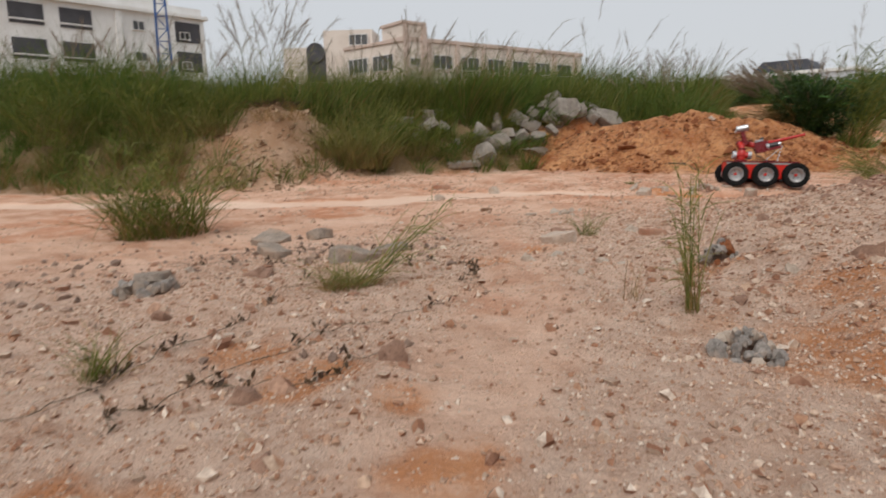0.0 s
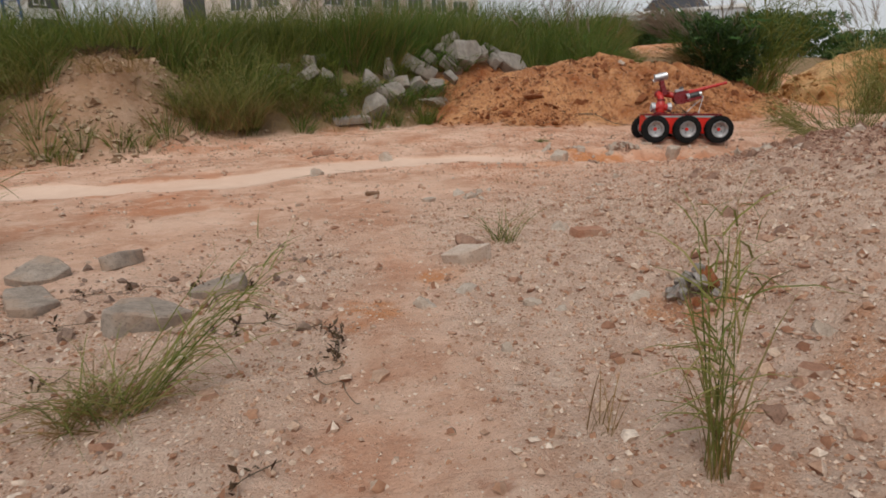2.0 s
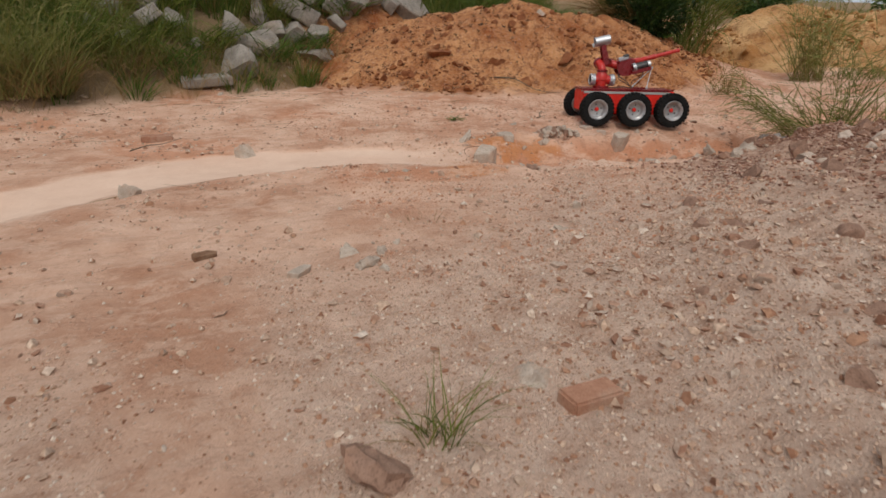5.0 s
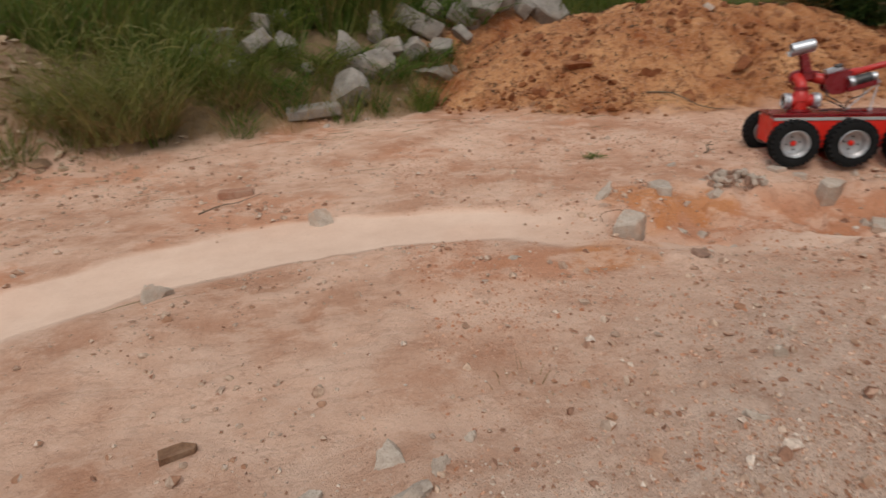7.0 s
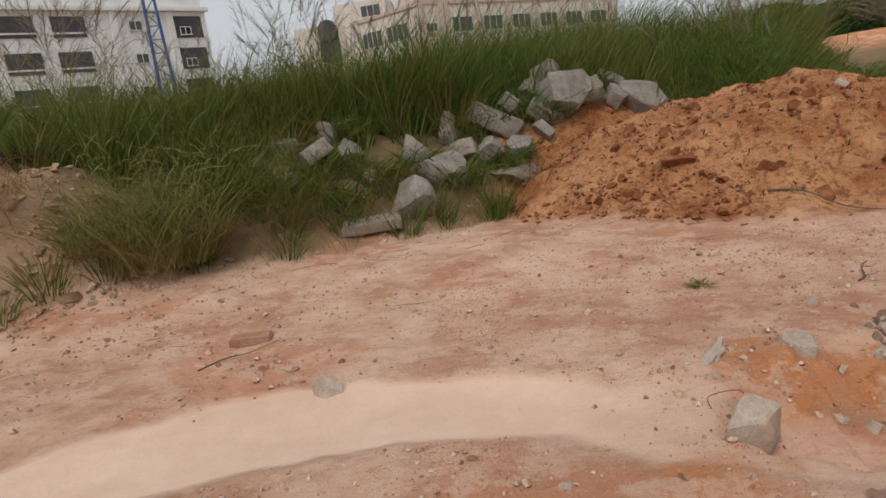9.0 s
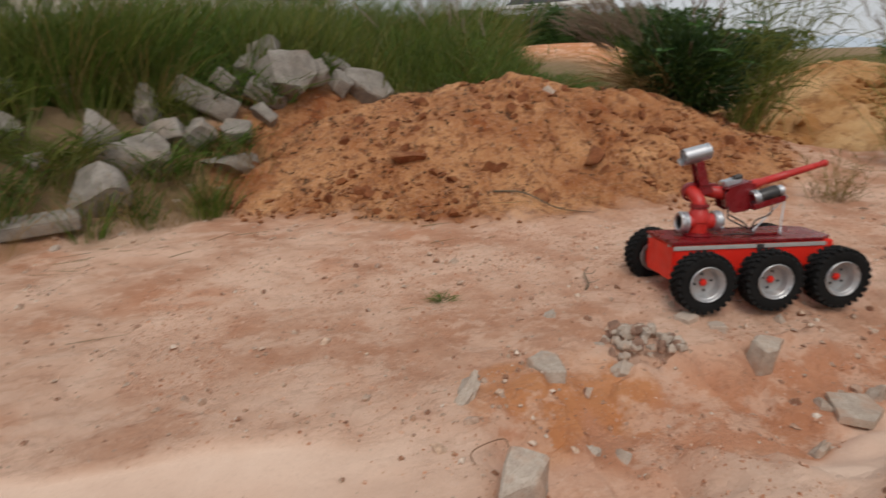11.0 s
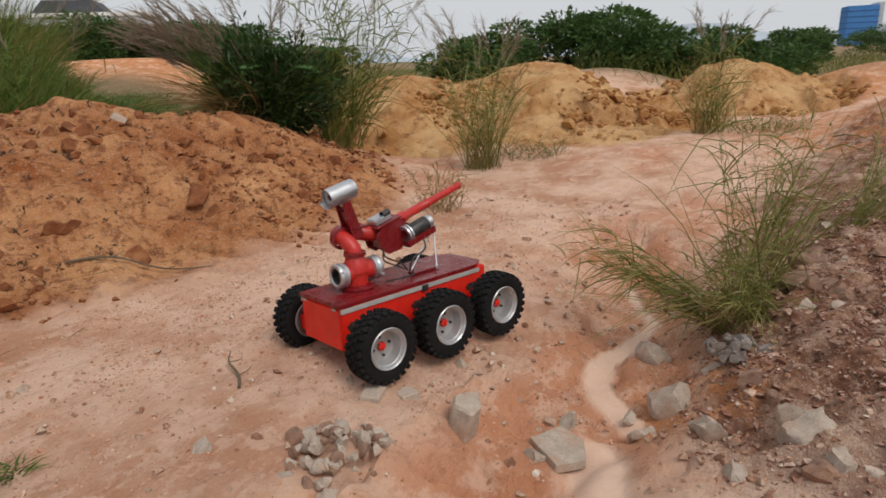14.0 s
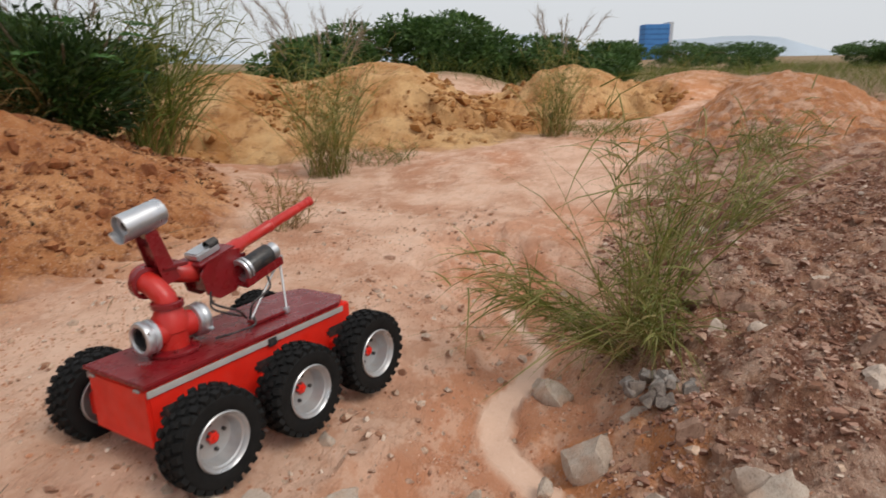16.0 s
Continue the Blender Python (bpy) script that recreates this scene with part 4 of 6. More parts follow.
# stones round the gully and the sand stream
lay_stone("concrete_block", slab(601, (0.28, 0.2, 0.18), 4), GREYROCK, 3.72, 9.25, 0.03, (4, -6, 20), "square grey concrete block in the sand")
lay_stone("flat_stone", slab(602, (0.25, 0.19, 0.12), 5), GREYROCK, 4.24, 9.93, -0.015, (3, 4, 80), "flat pale stone set in the soil")
lay_stone("upright_stone", slab(603, (0.18, 0.15, 0.16), 6), GREYROCK, 5.36, 9.71, 0.045, (8, -10, 40), "grey block stone on the edge of the gully")
lay_stone("puddle_slab", slab(604, (0.3, 0.26, 0.04), 5), GREYROCK, 5.52, 9.33, 0.025, (3, 2, 35), "flat grey slab lying in the gully")
lay_stone("gully_rock", boulder(605, (0.3, 0.22, 0.2), 8, 3, 0.12), GREYROCK, 6.05, 8.95, 0.03, (4, 6, 20), "rounded grey rock on the gully bank")
lay_stone("gully_rock", boulder(606, (0.2, 0.15, 0.13), 8, 3, 0.15), GREYROCK, 6.62, 9.18, 0.02, (0, 6, 60), "rounded grey rock on the gully bank")
GULLYSTONES = [(5.42, 9.42, 0.11, 0.1), (5.72, 9.36, 0.11, 0.1), (5.89, 9.13, 0.09, 0.08), (5.8, 9.05, 0.11, 0.07), (6.18, 8.82, 0.14, 0.1), (5.6, 8.74, 0.13, 0.13), (5.62, 8.43, 0.18, 0.11), (5.49, 8.33, 0.12, 0.13), (5.36, 8.62, 0.18, 0.14),
               (4.56, 10.44, 0.1, 0.07), (4.6, 9.86, 0.13, 0.08), (5.72, 9.95, 0.08, 0.05), (4.2, 9.49, 0.1, 0.08), (4.25, 9.0, 0.12, 0.08), (5.13, 9.19, 0.1, 0.1), (3.79, 9.85, 0.16, 0.12), (4.3, 9.42, 0.1, 0.06)]
scatter_stones(GULLYSTONES, "rock", GREYROCK, "gully_stone", "small grey stone beside the gully", "gully stones", 5)
for i, (x, y, w, turn) in enumerate(((5.21, 10.1, 0.17, 20), (5.33, 10.0, 0.1, 70))):
    lay_stone("brick_piece", slab(615 + i, (w, 0.1, 0.06), 5), PALEROCK, x, y, -0.004, (3, 2, turn), "pale broken brick pressed into the soil", "brick pieces")
# crumbled lumps of mortar and flaky rock
def crumble_lump(name, label, x, y, radius, high, count, mats, seed, small=0.12, large=0.4):
    ob = thing(name, label, "rubble", pose(x, y, height(x, y)))
    rnd = random.Random(seed)
    for i in range(count):
        a, r = rnd.uniform(0, 6.28), radius * rnd.random() ** 0.6
        q = radius * rnd.uniform(small, large)
        part("crumb", boulder(seed * 70 + i, (q, q * 0.8, q * 0.8), 7, 2, 0.2), mats[i % len(mats)], ob, m=pose(r * math.cos(a), r * math.sin(a), high * (1 - r / radius) + 0.004, rnd.uniform(-30, 30), 0, rnd.uniform(0, 360)))
    return ob


crumble_lump("mortar_lump", "crumbled grey-brown lump of old mortar", 4.82, 9.98, 0.21, 0.07, 64, (GREYROCK, GREYROCK, BROWNROCK), 10)
# stones along the way in
crumble_lump("flaky_rock", "grey flaky rock crumbling into the soil", 2.12, 3.3, 0.125, 0.09, 70, (FLAKY, FLAKY, GREYROCK), 11, 0.15, 0.55)
crumble_lump("flaky_rock", "grey flaky rock with an orange side", 2.74, 4.85, 0.11, 0.12, 44, (FLAKY, FLAKY, FLAKY, CLOD), 12, 0.25, 0.75)
crumble_lump("flaky_rock", "low grey crumbling rock by the weeds", -0.5, 4.4, 0.16, 0.05, 34, (FLAKY, DARKSLATE), 13, 0.25, 0.7)
lay_stone("white_stone", slab(614, (0.27, 0.15, 0.1), 4), PALEROCK, 1.92, 5.6, 0.022, (4, -9, 12), "whitish wedge-shaped stone on the track")
lay_stone("brick_piece", block((0.2, 0.1, 0.06), bevel=0.008), BRICK, 2.72, 5.98, 0.015, (2, 3, 8), "old red brick lying in the gravel", "brick pieces")
lay_stone("flat_brick", block((0.27, 0.13, 0.06), bevel=0.01), BRICK, 1.14, 10.85, 0.02, (2, 2, 8), "flat reddish brick on the track", "brick pieces")
WAYSTONES = [(1.62, 5.03, 0.085, 0.08), (1.82, 5.18, 0.15, 0.08), (2.05, 4.98, 0.08, 0.06), (2.15, 4.87, 0.08, 0.06), (1.8, 4.46, 0.05, 0.05), (2.54, 4.95, 0.09, 0.07), (2.6, 6.18, 0.15, 0.09), (2.85, 4.3, 0.09, 0.08),
             (1.86, 9.93, 0.17, 0.14), (1.08, 8.95, 0.15, 0.1), (3.42, 7.42, 0.06, 0.05), (3.72, 7.75, 0.07, 0.06), (2.96, 8.92, 0.07, 0.05), (2.25, 7.45, 0.13, 0.09), (2.28, 7.28, 0.13, 0.07), (2.4, 7.38, 0.08, 0.05), (2.5, 7.5, 0.06, 0.04), (2.36, 7.2, 0.07, 0.04)]
scatter_stones(WAYSTONES, "rock", GREYROCK, "field_stone", "small greyish stone on the dirt", "field stones", 6)
LEFTSLABS = [(-0.1, 5.5, 0.34, 0.15), (0.49, 5.08, 0.32, 0.2), (0.72, 5.5, 0.26, 0.1), (0.12, 6.05, 0.32, 0.14), (-0.55, 4.6, 0.24, 0.14), (-0.2, 5.9, 0.3, 0.12)]
scatter_stones(LEFTSLABS, "slab", DARKSLATE, "flat_rock", "flat grey rock by the weeds", "flat rocks", 7)
EARTHROCKS = [(0.87, 3.25, 0.09, 0.08), (0.43, 2.98, 0.17, 0.08), (0.02, 4.69, 0.18, 0.07), (2.42, 3.95, 0.1, 0.05), (3.15, 4.15, 0.18, 0.16), (2.0, 5.9, 0.2, 0.1), (-0.2, 3.9, 0.12, 0.06), (0.6, 2.6, 0.1, 0.05), (3.9, 8.7, 0.11, 0.05)]
scatter_stones(EARTHROCKS, "rock", BROWNROCK, "mudstone", "brown lump of hardened mud", "mudstones", 8)
BANKROCKS = [(3.99, 7.02, 0.11, 0.09), (3.85, 6.56, 0.14, 0.07), (4.32, 7.42, 0.12, 0.07), (4.6, 7.18, 0.17, 0.09), (4.14, 6.9, 0.14, 0.07), (3.5, 6.42, 0.09, 0.05), (4.9, 7.6, 0.16, 0.1), (5.2, 7.3, 0.14, 0.09), (4.4, 6.5, 0.12, 0.08), (3.4, 5.6, 0.14, 0.09),
             (3.8, 5.9, 0.12, 0.08), (3.2, 5.0, 0.1, 0.07), (3.5, 4.4, 0.16, 0.1), (2.9, 3.6, 0.12, 0.08), (5.6, 7.9, 0.18, 0.12), (6.6, 8.3, 0.14, 0.08), (7.1, 8.5, 0.2, 0.1), (7.0, 7.6, 0.16, 0.09)]
scatter_stones(BANKROCKS, "rock", BROWNROCK, "bank_rock", "dark reddish clod on the gravel bank", "bank rocks", 9, 9, 0.02)
rnd = random.Random(31)
for i in range(46):
    x, y = rnd.uniform(5.3, 8.6), rnd.uniform(7.4, 8.75)
    w = rnd.uniform(0.05, 0.15)
    lay_stone("bank_lump", boulder(900 + i, (w * 1.2, w, w * 0.9), 9, 3, 0.16), PALEROCK if i % 3 == 0 else BROWNROCK, x, y, -0.004, (rnd.uniform(-15, 15), rnd.uniform(-15, 15), rnd.uniform(0, 360)),
              "pale crumbly lump on the red bank" if i % 3 == 0 else "reddish crumbly lump on the red bank", "bank lumps")
HEAPCLODS = [(4.75, 13.42, 0.34, 0.16), (5.8, 12.66, 0.16, 0.1), (6.55, 12.9, 0.3, 0.12), (5.5, 12.98, 0.2, 0.09), (3.96, 13.4, 0.16, 0.1), (4.67, 12.65, 0.15, 0.07), (6.9, 13.4, 0.14, 0.08), (7.3, 13.0, 0.14, 0.08), (5.1, 13.9, 0.16, 0.08),
             (6.0, 13.6, 0.14, 0.07), (6.3, 14.0, 0.12, 0.06), (4.3, 13.2, 0.12, 0.07), (7.7, 12.8, 0.16, 0.08), (5.2, 12.8, 0.1, 0.06)]
scatter_stones(HEAPCLODS, "rock", CLOD, "earth_clod", "orange clod of earth on the heap", "earth clods", 10, 9, 0.02)
rnd = random.Random(77)
for i in range(48):
    x = rnd.uniform(4.2, 8.3)
    y = rnd.uniform(12.7, 14.2) - 0.21 * (x - 6.3)
    w = rnd.uniform(0.05, 0.17)
    lay_stone("earth_clod", boulder(960 + i, (w * 1.2, w, w * 0.9), 9, 3, 0.14), CLOD, x, y, -w * 0.08, (rnd.uniform(-15, 15), rnd.uniform(-15, 15), rnd.uniform(0, 360)), "orange clod of earth on the heap", "earth clods")
lay_stone("heap_stone", boulder(640, (0.3, 0.2, 0.16), 7), GREYROCK, 6.6, 13.9, 0.02, (0, 5, 30), "pale flat stone on top of the heap")
for i, (x, y, l, turn) in enumerate(((1.56, 7.6, 0.13, 25), (1.98, 7.3, 0.17, 50))):
    lay_stone("wood_scrap", slab(650 + i, (l, 0.055, 0.03), 5), WOOD if i == 0 else GREYROCK, x, y, 0.012, (4, 3, turn), "short weathered scrap on the dirt", "scraps")
wire = thing("bent_wire", "thin rusty wire sticking out by the concrete block", "wire", pose(3.66, 9.42, height(3.66, 9.42)))
part("wire_loop", pipe([(-0.02, 0, 0.0), (-0.03, 0.01, 0.05), (0.05, 0.02, 0.065), (0.11, 0.02, 0.06), (0.12, 0.01, 0.03)], 0.0025, 6, 5), WOOD, wire)
# charred stump by the big grass clump
crumble_lump("charred_stump", "burnt grey root stump crumbling on the bank", 6.24, 8.69, 0.17, 0.06, 30, (CHARRED, FLAKY, CHARRED), 14, 0.2, 0.5)

# fine gravel and pebbles
def lump_shapes(rng, count=6):
    shapes = []
    for s in range(count):
        bm = bmesh.new()
        bmesh.ops.create_icosphere(bm, subdivisions=1, radius=1)
        v = np.array([q.co[:] for q in bm.verts])
        f = np.array([[p.index for p in q.verts] for q in bm.faces])
        bm.free()
        v = v * (1 + 0.35 * rng.normal(size=(len(v), 1)).clip(-1, 1)) * np.array([1, rng.uniform(0.6, 0.9), rng.uniform(0.45, 0.75)])
        shapes.append((v, f))
    return shapes


def strew(name, x, y, size, mat, label, category, rng):
    """Many small lumps lying on the ground, as one stuff object."""
    z, n, pieces = land(x, y), len(x), []
    for s, (v, f) in enumerate(lump_shapes(rng)):
        pick = np.arange(n) % 6 == s
        m = pick.sum()
        a = rng.uniform(0, 6.28, m)
        c, q = np.cos(a), np.sin(a)
        p = np.repeat(v[None], m, 0) * size[pick][:, None, None]
        out = np.stack([p[..., 0] * c[:, None] - p[..., 1] * q[:, None] + x[pick][:, None], p[..., 0] * q[:, None] + p[..., 1] * c[:, None] + y[pick][:, None],
                        p[..., 2] + (z[pick] + 0.2 * size[pick])[:, None]], 2)
        pieces.append((out.reshape(-1, 3), (np.arange(m)[:, None, None] * len(v) + f[None]).reshape(-1, 3)))
    tagged(part(name, mesh_from(name, *joined(pieces)), mat), label, category, kind="stuff")


def lump_mat(name, colors):
    k = Mat(name, 0.92, spec=0.2)
    k.color(k.mix(k.ramp(k.noise(60, 4), [(0.35, 0.0), (0.65, 0.5)]), k.ramp(k.island(), [(i / (len(colors) - 1), c) for i, c in enumerate(colors)]), tuple(v * 0.6 for v in colors[0])))
    return k.bump(k.noise(150, 4), 0.6, 0.006)


def build_gravel():
    rng = np.random.default_rng(5)
    n = 150000
    x, y = rng.uniform(-3, 9.5, n), rng.uniform(1.6, 14.6, n)
    k = ground_kinds(x, y)
    chance = 0.075 + 0.2 * smooth(0.0, 0.5, wave(x, y, 0.6, 97) + 0.4 * wave(x, y, 0.2, 98)) + 0.5 * k["bank"] - 0.3 * k["damp"] + 0.42 * k["gravel"] - 0.26 * k["sand"]
    keep = (rng.uniform(0, 1, n) < chance) & (k["grass"] < 0.5) & (k["orange"] < 0.2)
    x, y = x[keep], y[keep]
    size = np.exp(rng.normal(-5.05, 0.62, len(x))).clip(0.0025, 0.03)
    strew("gravel", x, y, size, lump_mat("mixed_gravel", [(0.27, 0.125, 0.075), (0.45, 0.25, 0.155), (0.46, 0.35, 0.27), (0.64, 0.455, 0.33), (0.78, 0.66, 0.55)]), "scattered reddish and pale gravel", "gravel", rng)
    n = 15000
    x, y = rng.uniform(-3, 9.5, n), rng.uniform(1.6, 12.0, n)
    k = ground_kinds(x, y)
    patchy = smooth(-0.2, 0.6, wave(x, y, 0.7, 95))
    keep = (rng.uniform(0, 1, n) < (0.06 + 0.3 * k["bank"] + 0.4 * k["damp"] + 0.24 * k["gravel"] + 0.25 * smooth(0.9, 0.3, off_line(x, y, GULLY)[0])) * (0.3 + patchy)) & (k["grass"] < 0.5) & (k["sand"] < 0.3)
    x, y = x[keep], y[keep]
    size = np.exp(rng.normal(-4.1, 0.42, len(x))).clip(0.009, 0.05)
    strew("crumbled_soil", x, y, size, lump_mat("crumbled_soil", [(0.22, 0.1, 0.06), (0.38, 0.21, 0.14), (0.54, 0.35, 0.25), (0.52, 0.42, 0.34)]), "crumbled lumps of dried red soil", "soil lumps", rng)
    n = 9000
    x, y = rng.uniform(3.0, 10.5, n), rng.uniform(11.6, 16, n)
    k = ground_kinds(x, y)
    mound = hump(x, y, -1.8, 12.2, 1.2, 0.9, 20, 1.0, 1.5)
    low = smooth(0.9, 0.25, land(x, y, False))
    keep = rng.uniform(0, 1, n) < k["orange"] * (0.25 + 0.75 * low) * smooth(-0.3, 0.5, wave(x, y, 0.7, 96))
    x, y = x[keep], y[keep]
    size = np.exp(rng.normal(-4.05, 0.55, len(x))).clip(0.007, 0.075)
    strew("heap_clods", x, y, size, lump_mat("heap_clods", [(0.15, 0.046, 0.018), (0.27, 0.095, 0.035), (0.4, 0.17, 0.07), (0.34, 0.18, 0.1)]), "crumbled orange clods over the heap", "soil lumps", rng)
    n = 16000
    x, y = rng.uniform(10.5, 20.5, n), rng.uniform(7.5, 18, n)
    k = ground_kinds(x, y)
    zz = land(x, y, False)
    keep = rng.uniform(0, 1, n) < k["yellow"] * smooth(1.25, 0.5, zz) * smooth(0.0, 0.5, wave(x, y, 1.3, 93) + 0.4 * wave(x, y, 0.5, 92) + 0.15)
    x, y = x[keep], y[keep]
    strew("ochre_clods", x, y, np.exp(rng.normal(-3.1, 0.5, len(x))).clip(0.015, 0.14), lump_mat("ochre_clods", [(0.24, 0.095, 0.03), (0.38, 0.17, 0.055), (0.5, 0.26, 0.1), (0.58, 0.34, 0.15)]), "crumbled ochre clods on the far heaps", "soil lumps", rng)
    # crumbs on the bare track and on the dark red bank
    n = 46000
    x, y = rng.uniform(2.4, 8.2, n), rng.uniform(7.0, 12.2, n)
    k = ground_kinds(x, y)
    keep = rng.uniform(0, 1, n) < (0.25 + 0.75 * smooth(-0.2, 0.5, wave(x, y, 0.45, 99))) * (1 - k["sand"]) * (1 - k["damp"])
    x, y = x[keep], y[keep]
    strew("track_crumbs", x, y, np.exp(rng.normal(-5.35, 0.4, len(x))).clip(0.002, 0.013), lump_mat("track_crumbs", [(0.4, 0.17, 0.09), (0.56, 0.28, 0.17), (0.68, 0.4, 0.27), (0.78, 0.55, 0.42)]), "small crumbs of pink soil on the track", "soil lumps", rng)
    n = 48000
    x, y = rng.uniform(4.4, 9.5, n), rng.uniform(6.2, 9.1, n)
    k = ground_kinds(x, y)
    keep = rng.uniform(0, 1, n) < np.maximum(k["damp"], 0.8 * k["bank"] * smooth(4.4, 5.4, x)) * (0.3 + 0.7 * smooth(-0.3, 0.4, wave(x, y, 0.4, 94)))
    x, y = x[keep], y[keep]
    strew("bank_crumbs", x, y, np.exp(rng.normal(-4.75, 0.5, len(x))).clip(0.004, 0.045), lump_mat("bank_crumbs", [(0.16, 0.07, 0.045), (0.3, 0.145, 0.095), (0.44, 0.26, 0.19), (0.62, 0.45, 0.36)]), "crumbled dark red soil on the bank", "soil lumps", rng)
    n = 2600
    x, y = rng.uniform(-1.6, 1.3, n), rng.uniform(3.2, 6.6, n)
    keep = rng.uniform(0, 1, n) < hump(x, y, -0.05, 5.2, 1.1, 0.6, 25, 1.0, 1.4) * (0.25 + smooth(-0.2, 0.5, wave(x, y, 0.4, 91))) + 0.06
    x, y = x[keep], y[keep]
    strew("crust_lumps", x, y, np.exp(rng.normal(-4.3, 0.5, len(x))).clip(0.006, 0.05), lump_mat("crust_lumps", [(0.16, 0.1, 0.075), (0.27, 0.19, 0.15), (0.42, 0.29, 0.22), (0.5, 0.36, 0.28)]), "dark broken crust lumps among the creepers", "soil lumps", rng)
    # loose earth on the mound at the foot of the grass bank
    n = 2600
    x, y = rng.uniform(-4.2, 0.3, n), rng.uniform(10.8, 13.4, n)
    keep = rng.uniform(0, 1, n) < hump(x, y, -1.9, 12.0, 1.5, 0.95, 20, 1.0, 1.6)
    x, y = x[keep], y[keep]
    size = np.exp(rng.normal(-3.7, 0.55, len(x))).clip(0.008, 0.1)
    strew("loose_earth", x, y, size, lump_mat("loose_earth", [(0.2, 0.12, 0.07), (0.38, 0.25, 0.16), (0.52, 0.38, 0.25), (0.58, 0.45, 0.32)]), "loose brown earth lumps on the mound", "soil lumps", rng)
    # fine grit near the start of the way
    n = 120000
    x, y = rng.uniform(-0.8, 4.6, n), rng.uniform(1.9, 7.4, n)
    k = ground_kinds(x, y)
    keep = rng.uniform(0, 1, n) < np.maximum(k["gravel"], k["bank"]) * 0.8
    x, y = x[keep], y[keep]
    z, s = land(x, y), np.exp(rng.normal(-5.45, 0.4, len(x))).clip(0.002, 0.011)
    oct_v = np.array([(1, 0, 0), (0, 1, 0), (-1, 0, 0), (0, -1, 0), (0, 0, 0.8)], float)
    oct_f = np.array([(0, 1, 4), (1, 2, 4), (2, 3, 4), (3, 0, 4)])
    a = rng.uniform(0, 6.28, len(x))
    v = np.repeat(oct_v[None], len(x), 0) * (1 + 0.4 * rng.uniform(-1, 1, (len(x), 5, 1))) * s[:, None, None]
    v = np.stack([v[..., 0] * np.cos(a)[:, None] - v[..., 1] * np.sin(a)[:, None], v[..., 0] * np.sin(a)[:, None] + v[..., 1] * np.cos(a)[:, None], v[..., 2]], 2)
    v = v + np.stack([x, y, z + 0.1 * s], 1)[:, None]
    grit = mesh_from("grit", v.reshape(-1, 3), (np.arange(len(x))[:, None, None] * 5 + oct_f[None]).reshape(-1, 3))
    tagged(part("grit", grit, lump_mat("grit", [(0.3, 0.15, 0.09), (0.5, 0.3, 0.2), (0.68, 0.48, 0.36), (0.8, 0.68, 0.57)]), round_shade=False), "fine pale grit on the soil", "gravel", kind="stuff")


build_gravel()


# ---- grasses and weeds ----
def stuff(name, pieces, mat, label, category="grass"):
    v, f = joined(pieces)
    return tagged(part(name, mesh_from(name, v, f), mat, round_shade=False), label, category, kind="stuff")


